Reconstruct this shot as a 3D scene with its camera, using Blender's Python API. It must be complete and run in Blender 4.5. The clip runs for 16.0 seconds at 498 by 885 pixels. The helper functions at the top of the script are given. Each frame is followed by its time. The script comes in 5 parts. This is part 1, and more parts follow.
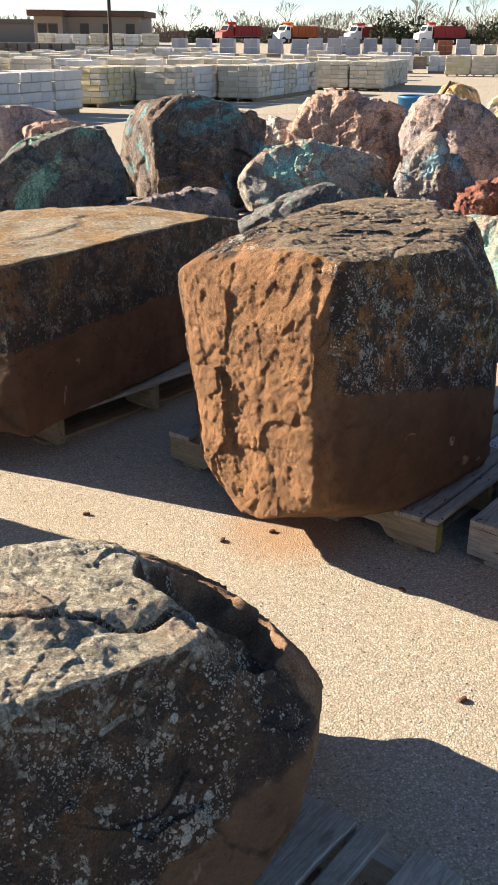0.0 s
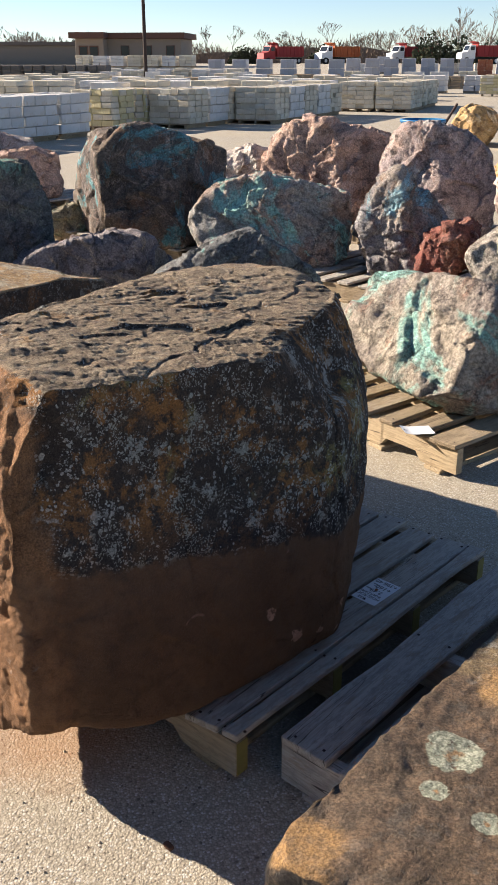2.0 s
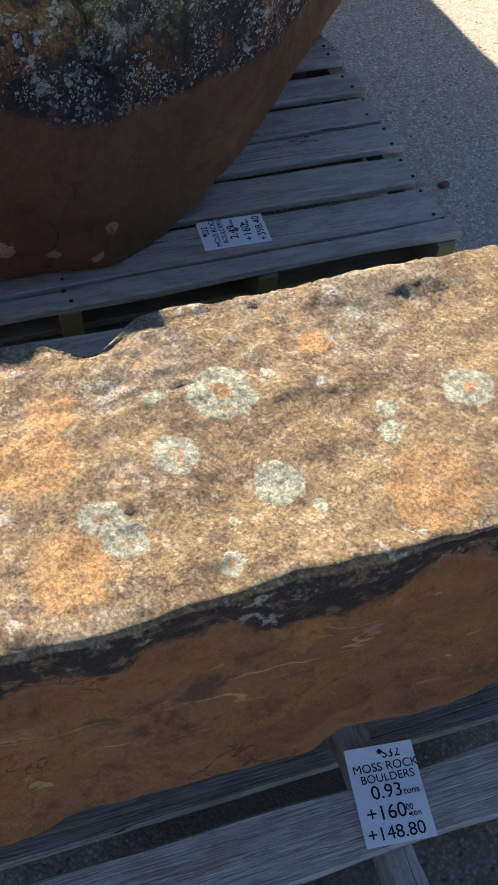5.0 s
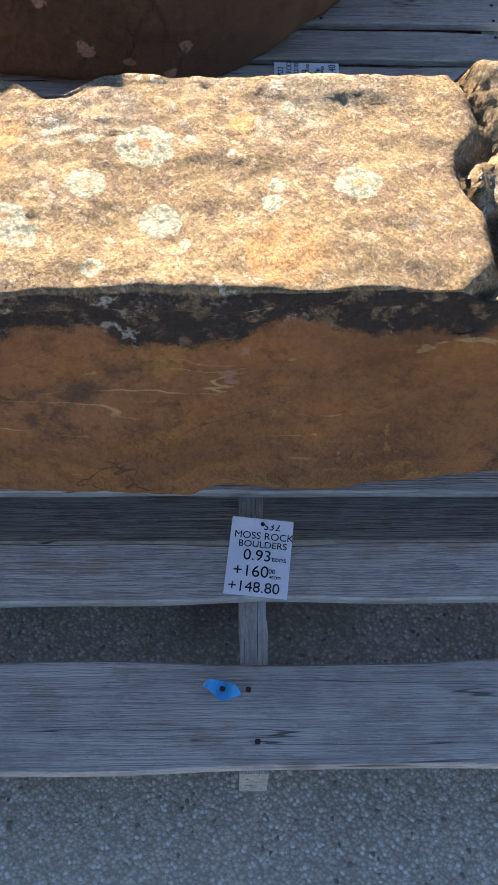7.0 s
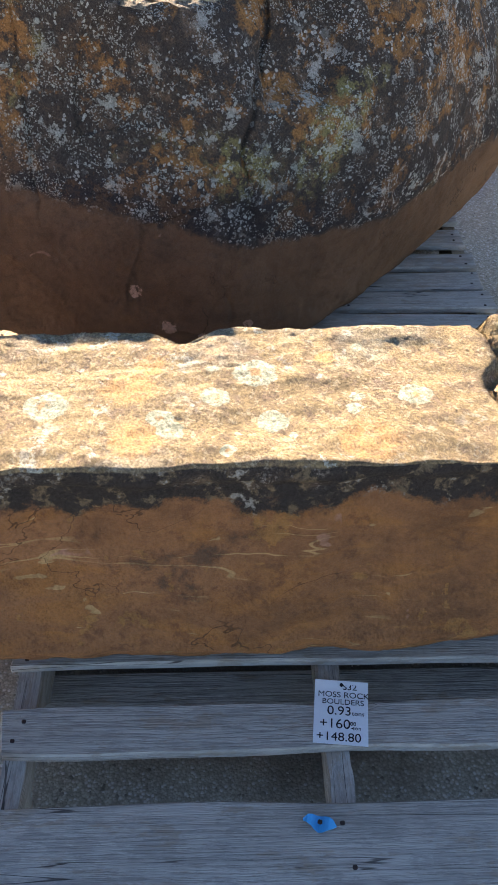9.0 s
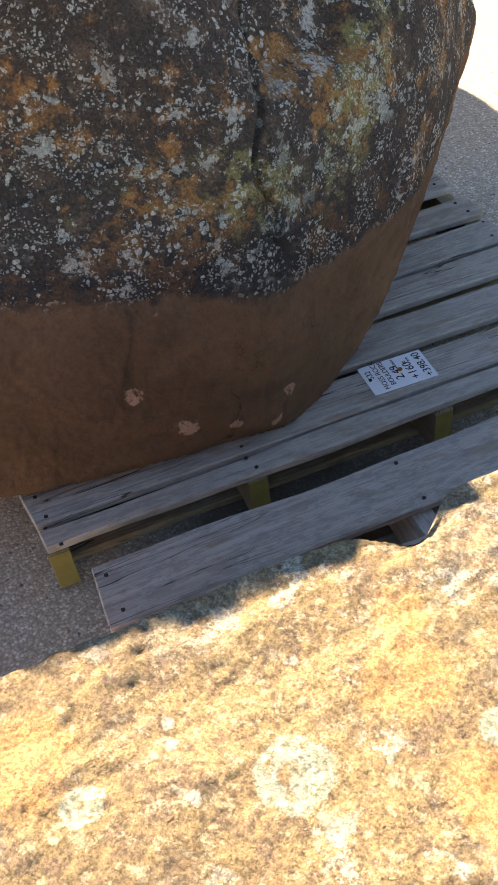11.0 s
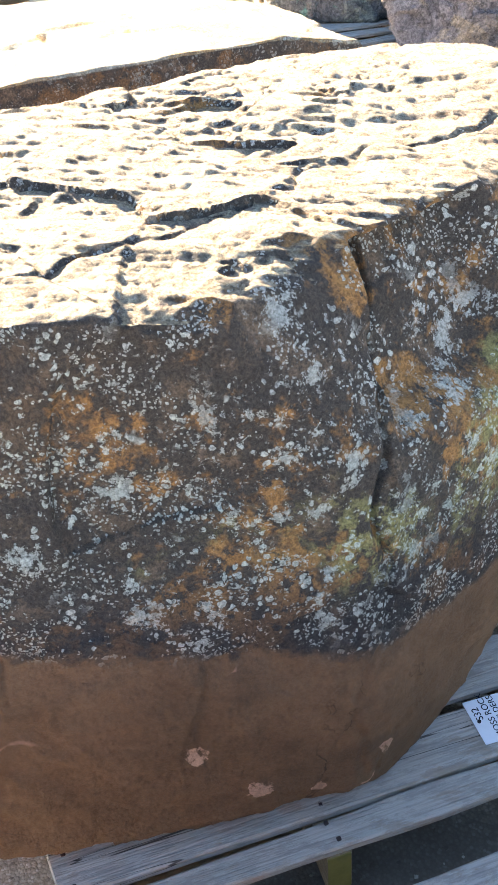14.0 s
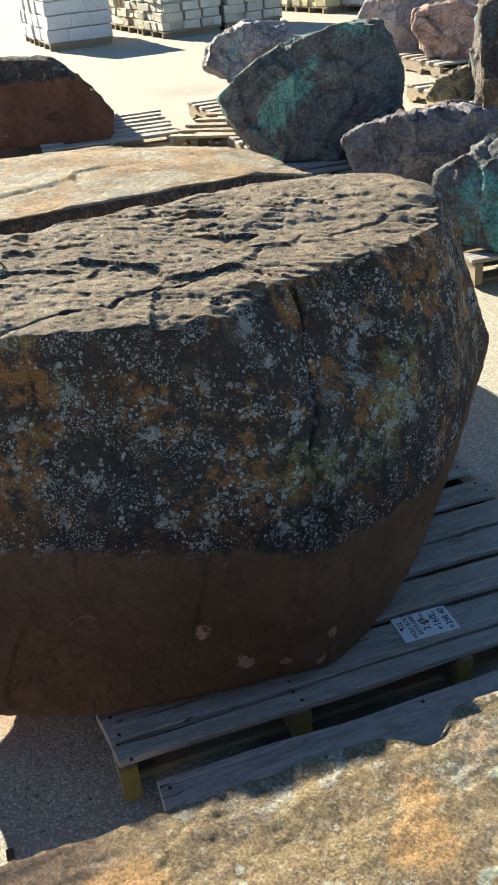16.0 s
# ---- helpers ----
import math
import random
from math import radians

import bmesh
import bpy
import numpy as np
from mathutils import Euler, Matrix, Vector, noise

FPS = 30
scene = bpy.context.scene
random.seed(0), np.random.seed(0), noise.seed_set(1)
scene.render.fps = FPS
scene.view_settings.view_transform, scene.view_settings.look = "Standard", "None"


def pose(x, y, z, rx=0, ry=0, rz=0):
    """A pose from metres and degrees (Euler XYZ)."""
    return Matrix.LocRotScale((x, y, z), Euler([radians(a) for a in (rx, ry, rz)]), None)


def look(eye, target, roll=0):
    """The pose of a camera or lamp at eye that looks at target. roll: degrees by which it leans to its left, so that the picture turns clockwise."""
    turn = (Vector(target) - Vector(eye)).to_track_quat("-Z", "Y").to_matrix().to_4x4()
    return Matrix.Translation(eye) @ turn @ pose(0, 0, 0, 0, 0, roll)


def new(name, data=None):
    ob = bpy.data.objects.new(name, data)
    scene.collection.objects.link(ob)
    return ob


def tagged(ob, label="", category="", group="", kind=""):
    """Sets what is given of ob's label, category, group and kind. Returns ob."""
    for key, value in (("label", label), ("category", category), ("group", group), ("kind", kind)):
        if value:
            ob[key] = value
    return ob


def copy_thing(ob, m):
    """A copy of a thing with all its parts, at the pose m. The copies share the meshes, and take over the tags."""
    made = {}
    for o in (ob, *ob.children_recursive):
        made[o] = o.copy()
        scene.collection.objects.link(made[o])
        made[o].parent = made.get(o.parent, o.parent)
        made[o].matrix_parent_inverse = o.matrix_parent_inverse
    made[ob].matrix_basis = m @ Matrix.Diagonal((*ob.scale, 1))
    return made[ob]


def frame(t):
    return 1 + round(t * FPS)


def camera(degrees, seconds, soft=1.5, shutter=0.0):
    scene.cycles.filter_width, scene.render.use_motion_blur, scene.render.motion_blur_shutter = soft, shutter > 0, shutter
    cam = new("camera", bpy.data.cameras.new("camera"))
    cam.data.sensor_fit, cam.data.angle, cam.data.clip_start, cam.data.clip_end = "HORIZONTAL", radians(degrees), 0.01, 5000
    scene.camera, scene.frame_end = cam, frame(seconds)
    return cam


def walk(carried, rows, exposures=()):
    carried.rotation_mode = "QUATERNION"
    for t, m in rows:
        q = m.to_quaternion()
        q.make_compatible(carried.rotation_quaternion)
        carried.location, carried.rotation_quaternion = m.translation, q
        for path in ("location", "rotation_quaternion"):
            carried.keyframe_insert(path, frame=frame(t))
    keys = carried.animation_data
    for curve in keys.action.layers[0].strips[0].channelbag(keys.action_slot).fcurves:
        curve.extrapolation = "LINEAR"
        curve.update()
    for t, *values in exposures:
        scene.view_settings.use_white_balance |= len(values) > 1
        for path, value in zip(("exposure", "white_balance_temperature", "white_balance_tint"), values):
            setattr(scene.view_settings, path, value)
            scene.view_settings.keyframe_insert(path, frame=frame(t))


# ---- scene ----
cam = camera(30.2, 16.0, soft=0.95)
PATH = [
    (0, (-0.056, 0.13, 1.563), (-0.027, 1.963, 0.762), 0.4),
    (0.5, (0.169, 0.319, 1.577), (0.213, 2.152, 0.78), 1.1),
    (1, (0.331, 0.56, 1.56), (0.429, 2.39, 0.76), 1.5),
    (1.5, (0.481, 0.828, 1.576), (0.565, 2.671, 0.804), 0.6),
    (2, (0.684, 1.056, 1.576), (0.623, 2.902, 0.81), 0.0),
    (2.5, (0.886, 1.308, 1.554), (0.794, 3.136, 0.748), 0.0),
    (3, (1.067, 1.569, 1.57), (0.912, 3.383, 0.743), -0.8),
    (3.5, (1.288, 1.775, 1.538), (0.953, 3.483, 0.554), -0.5),
    (3.8, (1.425, 1.922, 1.462), (1.079, 3.521, 0.311), 0.0),
    (4, (1.488, 1.995, 1.443), (1.167, 3.524, 0.193), 1.2),
    (4.5, (1.588, 2.136, 1.394), (1.15, 3.426, -0.07), 2.4),
    (5, (1.749, 2.199, 1.338), (1.137, 3.237, -0.258), 3.3),
    (5.2, (1.815, 2.19, 1.349), (1.172, 3.17, -0.271), 3.3),
    (7.3, (2.154, 2.228, 1.372), (1.347, 2.909, -0.327), 0.9),
    (7.5, (2.16, 2.22, 1.384), (1.313, 2.937, -0.28), 1.4),
    (8, (2.204, 2.142, 1.43), (1.259, 2.998, -0.111), 1.9),
    (8.5, (2.278, 1.942, 1.47), (1.255, 2.949, 0.078), 2.4),
    (9, (2.29, 1.903, 1.492), (1.159, 2.919, 0.193), 0.7),
    (9.5, (2.198, 1.978, 1.457), (1.029, 2.924, 0.139), -3.3),
    (10, (1.931, 1.978, 1.412), (0.897, 3.007, 0.043), -6.9),
    (10.2, (1.818, 1.979, 1.396), (0.846, 3.025, -0.004), -8.6),
    (12.3, (1.233, 2.492, 1.318), (0.664, 3.732, -0.144), -1.2),
    (12.5, (1.235, 2.511, 1.308), (0.68, 3.719, -0.186), -1.4),
    (13, (1.238, 2.551, 1.273), (0.727, 3.703, -0.281), -1.8),
    (13.5, (1.212, 2.548, 1.302), (0.567, 3.746, -0.164), -3.7),
    (14, (1.19, 2.438, 1.404), (0.263, 3.737, 0.199), -4.7),
    (14.5, (1.208, 2.283, 1.462), (0.231, 3.611, 0.331), -4.7),
    (15, (1.293, 2.138, 1.494), (0.297, 3.511, 0.434), -5.3),
    (15.5, (1.424, 2.014, 1.528), (0.386, 3.397, 0.524), -5.7),
    (16, (1.585, 1.873, 1.555), (0.605, 3.312, 0.571), -5.5),
]
walk(cam, [(t, look(eye, target, roll)) for t, eye, target, roll in PATH],
     exposures=[(0, 1.68, 6900, 13), (1.5, 1.4, 6600, 14), (2.5, 1.4, 6400, 13), (3.2, 1.47, 6400, 14), (4.2, 1.65, 6300, 15), (5, 2.1, 6500, 15), (7.3, 2.7, 6900, 17), (9, 2.8, 7000, 14), (10, 2.5, 6800, 11), (12.3, 4.3, 9500, 20), (13.1, 4.55, 9500, 21), (13.6, 4.65, 9500, 22), (14, 4.1, 7300, 10), (14.5, 2.9, 6400, 2), (15, 2.4, 6150, 1), (16, 1.9, 6200, 2)])

# ---------------- light ----------------
SUN_DIR = Vector((-0.85, 0.355, 0.39)).normalized()      # towards the sun
world = bpy.data.worlds.new("world")
scene.world = world
world.use_nodes = True
wn = world.node_tree
sky = wn.nodes.new("ShaderNodeTexSky")
sky.sky_type, sky.sun_disc = "NISHITA", False
sky.sun_elevation = math.asin(SUN_DIR.z)
sky.sun_rotation = math.atan2(SUN_DIR.x, SUN_DIR.y)
sky.air_density, sky.dust_density, sky.ozone_density = 0.85, 0.0, 2.3
sky.altitude = 1500
wn.links.new(sky.outputs[0], wn.nodes["Background"].inputs[0])
wn.nodes["Background"].inputs[1].default_value = 0.055
sun = new("sun", bpy.data.lights.new("sun", "SUN"))
sun.data.energy, sun.data.angle, sun.data.color = 5.0, radians(0.53), (1.0, 0.87, 0.70)
sun.matrix_world = look((0, 0, 30), Vector((0, 0, 30)) - SUN_DIR)


# ---------------- materials ----------------
class Mat:
    """A small builder for node materials."""

    def __init__(self, name, rough=0.85, metal=0.0):
        self.m = bpy.data.materials.new(name)
        self.m.use_nodes = True
        self.t = self.m.node_tree
        self.b = self.t.nodes["Principled BSDF"]
        self.b.inputs["Roughness"].default_value = rough
        self.b.inputs["Metallic"].default_value = metal
        self.b.inputs["Specular IOR Level"].default_value = 0.3
        self.co = None

    def put(self, sock, v):
        if isinstance(v, bpy.types.NodeSocket):
            self.t.links.new(v, sock)
        elif isinstance(v, (tuple, list)) and len(v) == 3 and sock.type == "RGBA":
            sock.default_value = (*v, 1)
        else:
            sock.default_value = v

    def coords(self, scale=(1, 1, 1), turn=0.0):
        if self.co is None:
            self.co = self.t.nodes.new("ShaderNodeTexCoord")
        n = self.t.nodes.new("ShaderNodeMapping")
        n.inputs["Scale"].default_value = scale
        n.inputs["Rotation"].default_value = (0, 0, turn)
        self.t.links.new(self.co.outputs["Object"], n.inputs[0])
        return n.outputs[0]

    def noise(self, scale, detail=4, rough=0.55, co=None, bend=0.0):
        n = self.t.nodes.new("ShaderNodeTexNoise")
        self.put(n.inputs["Vector"], co if co is not None else self.coords())
        n.inputs["Scale"].default_value, n.inputs["Detail"].default_value = scale, detail
        n.inputs["Roughness"].default_value, n.inputs["Distortion"].default_value = rough, bend
        return n.outputs[0]

    def cells(self, scale, co=None, feature="F1", out="Distance"):
        n = self.t.nodes.new("ShaderNodeTexVoronoi")
        n.feature = feature
        self.put(n.inputs["Vector"], co if co is not None else self.coords())
        n.inputs["Scale"].default_value = scale
        return n.outputs[out]

    def ramp(self, v, a, b, lo=0.0, hi=1.0):
        n = self.t.nodes.new("ShaderNodeMapRange")
        n.interpolation_type = "SMOOTHSTEP"
        self.put(n.inputs[0], v)
        for i, x in zip((1, 2, 3, 4), (a, b, lo, hi)):
            n.inputs[i].default_value = x
        return n.outputs[0]

    def op(self, kind, a, b=0.0):
        n = self.t.nodes.new("ShaderNodeMath")
        n.operation = kind
        self.put(n.inputs[0], a)
        self.put(n.inputs[1], b)
        return n.outputs[0]

    def mix(self, f, a, b, blend="MIX"):
        n = self.t.nodes.new("ShaderNodeMix")
        n.data_type, n.blend_type = "RGBA", blend
        self.put(n.inputs[0], f)
        self.put(n.inputs[6], a)
        self.put(n.inputs[7], b)
        return n.outputs[2]

    def axis(self, x, y, z):
        n = self.t.nodes.new("ShaderNodeVectorMath")
        n.operation = "DOT_PRODUCT"
        self.put(n.inputs[0], self.coords())
        n.inputs[1].default_value = (x, y, z)
        return n.outputs["Value"]

    def near(self, p, co=None):
        """The distance to the point p of the object's own space."""
        n = self.t.nodes.new("ShaderNodeVectorMath")
        n.operation = "DISTANCE"
        self.put(n.inputs[0], co if co is not None else self.coords())
        n.inputs[1].default_value = p
        return n.outputs["Value"]

    def random(self):
        return self.t.nodes.new("ShaderNodeObjectInfo").outputs["Random"]

    def island(self):
        return self.t.nodes.new("ShaderNodeNewGeometry").outputs["Random Per Island"]

    def colour(self, c):
        self.put(self.b.inputs["Base Color"], c)
        return self

    def rough(self, v):
        self.put(self.b.inputs["Roughness"], v)
        return self

    def bump(self, h, dist=0.01, strength=1.0):
        n = self.t.nodes.new("ShaderNodeBump")
        n.inputs["Strength"].default_value, n.inputs["Distance"].default_value = strength, dist
        self.put(n.inputs["Height"], h)
        old = self.b.inputs["Normal"]
        if old.is_linked:
            self.t.links.new(old.links[0].from_socket, n.inputs["Normal"])
        self.t.links.new(n.outputs[0], old)
        return self


def plain(name, c, rough=0.6, metal=0.0, grain=14.0, amount=0.25):
    """Paint, plastic or metal with a little dirt."""
    m = Mat(name, rough, metal)
    d = m.ramp(m.noise(grain, 6, 0.65), 0.35, 0.75)
    m.colour(m.mix(m.op("MULTIPLY", d, amount), c, tuple(v * 0.45 for v in c)))
    m.bump(m.noise(grain * 6, 3), 0.002, 0.3)
    return m.m


def mossy(name, soil=-0.05, soil_tilt=(0, 0), crust=0.75, pale=0.5, orange=0.4, top=0.4, split=None,
          top_tan=(0.44, 0.29, 0.15), earth=(0.20, 0.085, 0.038), rosettes=(), ochre=0.0, marks=(), band=None, top_lichen=0.2, relief=0.012, cover=0.2, stains=(), grit=0.8, flat=(0.42, 0.62), fresh=(0.44, 0.235, 0.125), umber=None):
    """Sandstone that lay half in the earth: red-brown and smooth below its soil line, lichen-crusted above, tan and worn on top.
    soil, top, band: heights in the stone's own space; split: a plane past which it is fresh, rough and bare."""
    m = Mat(name, 0.9)
    big, mid, fine = m.noise(2.6, 5, 0.6), m.noise(9.0, 6, 0.62), m.noise(46.0, 6, 0.7)
    z = m.axis(soil_tilt[0], soil_tilt[1], 1)
    zz = m.op("ADD", z, m.op("MULTIPLY", m.op("SUBTRACT", mid, 0.5), 0.10))
    # earth-stained lower stone, with pale scrapes
    low = m.mix(m.ramp(big, 0.3, 0.7), earth, tuple(min(1, v * 1.75) for v in earth))
    low = m.mix(m.op("MULTIPLY", m.ramp(mid, 0.52, 0.75), 0.5), low, (earth[0] * 0.5, earth[1] * 0.48, earth[2] * 0.5))
    if ochre:
        streak = m.noise(6.0, 5, 0.6, m.coords((1, 1, 3.2), 0.88), 0.5)
        low = m.mix(m.op("MULTIPLY", m.ramp(streak, 0.42, 0.68), ochre), low, (0.36, 0.16, 0.05))
        line = m.op("ABSOLUTE", m.op("SUBTRACT", m.noise(4.0, 2, 0.5, m.coords((0.5, 0.5, 4.5), 0.88), 0.3), 0.5))
        low = m.mix(m.op("MULTIPLY", m.op("MULTIPLY", m.ramp(line, 0.012, 0.004), m.ramp(m.noise(5.0, 4, 0.6, m.coords((1, 1, 2))), 0.52, 0.62)), 0.85), low, (0.50, 0.33, 0.15))
        low = m.mix(m.op("MULTIPLY", m.ramp(m.noise(22, 6, 0.75), 0.52, 0.64), 0.55), low, (0.12, 0.055, 0.03))
        low = m.mix(m.op("MULTIPLY", m.ramp(m.noise(9, 5, 0.7), 0.60, 0.63), 0.6), low, (0.42, 0.22, 0.07))
        scr = m.noise(11.0, 3, 0.5, m.coords((0.55, 0.55, 1.7), 0.88), 1.6)
        low = m.mix(m.op("MULTIPLY", m.ramp(scr, 0.66, 0.69), 0.85), low, (0.50, 0.34, 0.16))
        low = m.mix(m.op("MULTIPLY", m.ramp(m.noise(5.0, 7, 0.7), 0.60, 0.72), 0.75), low, (0.06, 0.045, 0.035))
    scrape = m.noise(7.5, 3, 0.5, None, 1.2)
    low = m.mix(m.op("MULTIPLY", m.ramp(scrape, 0.705, 0.735), 0.7), low, (0.46, 0.26, 0.19))
    for p, r in marks:
        d = m.op("ADD", m.near(p), m.op("MULTIPLY", m.op("SUBTRACT", m.noise(24, 5, 0.7), 0.5), r * 2.2))
        low = m.mix(m.op("MULTIPLY", m.ramp(d, r, r * 0.85), m.ramp(m.noise(60, 4, 0.7), 0.36, 0.5)), low, (0.55, 0.33, 0.23))
    tide = m.noise(3.0, 6, 0.65, m.coords((1.0, 1.0, 2.4)), 0.8)
    low = m.mix(m.op("MULTIPLY", m.ramp(tide, 0.50, 0.68), 0.45), low, tuple(v * 0.55 for v in earth))
    hair = m.op("ABSOLUTE", m.op("SUBTRACT", m.noise(2.6, 5, 0.55, None, 0.9), 0.5))
    low = m.mix(m.op("MULTIPLY", m.op("MULTIPLY", m.ramp(hair, 0.004, 0.001), m.ramp(m.noise(3.1, 2), 0.48, 0.56)), 0.7), low, tuple(v * 0.3 for v in earth))
    # lichen crust
    rock = m.mix(m.ramp(mid, 0.35, 0.68), (0.098, 0.066, 0.045), (0.19, 0.13, 0.086))
    rock = m.mix(m.ramp(m.noise(14, 6, 0.7), 0.62 - 0.26 * crust, 0.74 - 0.26 * crust), rock, (0.056, 0.045, 0.038))
    rock = m.mix(m.op("MULTIPLY", m.ramp(m.noise(62, 6, 0.8), 0.50, 0.62), 0.7), rock, (0.062, 0.047, 0.038))
    ora = m.op("MULTIPLY", m.ramp(m.noise(7.0, 5, 0.65), 0.50, 0.58), m.ramp(m.noise(30, 5, 0.7), 0.40, 0.50))
    rock = m.mix(m.op("MULTIPLY", ora, orange), rock, (0.40, 0.19, 0.06))
    ylw = m.op("MULTIPLY", m.ramp(m.noise(3.3, 4, 0.6, None, 0.4), 0.60, 0.68), m.ramp(m.noise(40, 5, 0.7), 0.45, 0.56))
    rock = m.mix(m.op("MULTIPLY", ylw, orange), rock, (0.30, 0.26, 0.10))
    wob = m.t.nodes.new("ShaderNodeVectorMath")
    wob.operation = "ADD"
    warp = m.t.nodes.new("ShaderNodeVectorMath")
    warp.operation = "SCALE"
    nz = m.t.nodes.new("ShaderNodeTexNoise")
    nz.inputs["Scale"].default_value, nz.inputs["Detail"].default_value = 60, 3
    m.put(nz.inputs["Vector"], m.coords())
    m.put(warp.inputs[0], nz.outputs["Color"])
    warp.inputs["Scale"].default_value = 0.016
    m.put(wob.inputs[0], m.coords())
    m.put(wob.inputs[1], warp.outputs[0])
    bent = wob.outputs[0]
    patch = m.ramp(m.noise(4.0, 4, 0.6, m.coords((1.6, 1.6, 0.6))), 0.38, 0.50)
    s1 = m.op("MULTIPLY", m.ramp(m.cells(88, bent), 0.40, 0.32), m.op("MULTIPLY", patch, m.ramp(m.noise(20, 5, 0.75), 0.505, 0.555)))
    s2 = m.op("MULTIPLY", m.ramp(m.cells(24, bent), 0.24, 0.18), m.ramp(m.noise(8.5, 4, 0.7), 0.57, 0.62))
    s3 = m.op("MULTIPLY", m.ramp(m.cells(190, bent), 0.42, 0.32), m.ramp(m.noise(12, 5, 0.75), 0.50, 0.56))
    s4 = m.op("MULTIPLY", m.ramp(m.noise(19, 6, 0.78), 0.560, 0.59), m.ramp(m.noise(4.2, 2), 0.42, 0.54))
    spots = m.op("MAXIMUM", m.op("MAXIMUM", s1, s2), m.op("MAXIMUM", m.op("MULTIPLY", s3, 0.8), m.op("MULTIPLY", s4, 0.8)))
    lich = m.mix(m.noise(3.1, 2), (0.66, 0.63, 0.61), (0.52, 0.58, 0.50))
    rock = m.mix(m.op("MULTIPLY", spots, pale), rock, lich)
    up = m.ramp(zz, soil - 0.012, soil + 0.02)
    col = m.mix(up, low, rock)
    # a black crust just above the soil line
    edge = m.op("MULTIPLY", m.ramp(zz, soil - 0.01, soil + 0.01), m.ramp(zz, soil + 0.16, soil + 0.03))
    col = m.mix(m.op("MULTIPLY", m.op("MULTIPLY", edge, m.ramp(spots, 0.5, 0.2)), 0.75 * crust), col, (0.035, 0.032, 0.033))
    if band:
        bz = m.op("ADD", z, m.op("MULTIPLY", m.op("SUBTRACT", m.noise(9, 6, 0.75), 0.5), 0.16))
        bm = m.op("MULTIPLY", m.ramp(bz, band[0] - 0.012, band[0] + 0.012), m.ramp(bz, band[1] + 0.01, band[1] - 0.01))
        dark = m.mix(m.ramp(m.noise(26, 5, 0.7), 0.52, 0.62), (0.035, 0.030, 0.027), (0.17, 0.13, 0.08))
        dark = m.mix(m.ramp(m.noise(13, 5, 0.7), 0.60, 0.66), dark, (0.34, 0.34, 0.31))
        col = m.mix(m.op("MULTIPLY", bm, m.ramp(m.noise(7, 6, 0.75), 0.36, 0.46, 0.35, 1.0)), col, dark)
    # the worn top
    tan = m.mix(m.ramp(mid, 0.3, 0.7), tuple(v * 0.62 for v in top_tan), top_tan)
    tan = m.mix(m.op("MULTIPLY", m.ramp(m.noise(17, 9, 0.85), 0.48, 0.58), 0.7), tan, (0.14, 0.10, 0.075))
    tan = m.mix(m.op("MULTIPLY", m.ramp(m.noise(6.0, 6, 0.7), 0.52, 0.64), 0.4), tan, (0.22, 0.16, 0.125))
    tan = m.mix(m.op("MULTIPLY", m.ramp(m.noise(6.5, 5, 0.6), 0.60, 0.66), 0.55), tan, (0.44, 0.25, 0.10))
    tan = m.mix(m.op("MULTIPLY", m.ramp(m.noise(70, 4, 0.7), 0.54, 0.62), 0.55), tan, (0.50, 0.43, 0.30))
    tl = m.op("MAXIMUM", m.op("MULTIPLY", s2, 1.0), m.op("MULTIPLY", s4, 1.0))
    tan = m.mix(m.op("MULTIPLY", tl, top_lichen), tan, (0.50, 0.50, 0.42))
    grey = m.mix(m.ramp(m.noise(55, 5, 0.75), 0.42, 0.62), (0.27, 0.25, 0.19), (0.58, 0.55, 0.44))
    tan = m.mix(m.op("MULTIPLY", m.ramp(m.noise(3.4, 6, 0.68), 0.56 - 0.16 * cover, 0.64 - 0.16 * cover), cover), tan, grey)
    tan = m.mix(m.op("MULTIPLY", m.ramp(m.noise(90, 4, 0.8), 0.52, 0.64), 0.65 - 0.4 * cover), tan, (0.085, 0.065, 0.052))
    tan = m.mix(m.op("MULTIPLY", m.ramp(m.noise(38, 6, 0.8), 0.54, 0.62), 0.45 - 0.25 * cover), tan, (0.20, 0.13, 0.115))
    if umber:
        d = m.op("ADD", m.near(umber[0]), m.op("MULTIPLY", m.op("SUBTRACT", m.noise(7, 6, 0.7), 0.5), 0.35))
        deep = m.mix(m.ramp(m.noise(26, 6, 0.75), 0.42, 0.62), (0.085, 0.06, 0.045), (0.20, 0.13, 0.085))
        tan = m.mix(m.op("MULTIPLY", m.ramp(d, umber[1], umber[1] * 0.75), 0.85), tan, deep)
    for p, r in stains:
        d = m.op("ADD", m.near(tuple(v + 0.008 for v in p), bent), m.op("MULTIPLY", m.op("SUBTRACT", m.noise(18, 5, 0.7), 0.5), r * 1.3))
        och = m.mix(m.ramp(m.noise(60, 4, 0.7), 0.4, 0.65), (0.46, 0.27, 0.11), (0.36, 0.23, 0.12))
        tan = m.mix(m.op("MULTIPLY", m.ramp(d, r, r * 0.7), 0.8), tan, och)
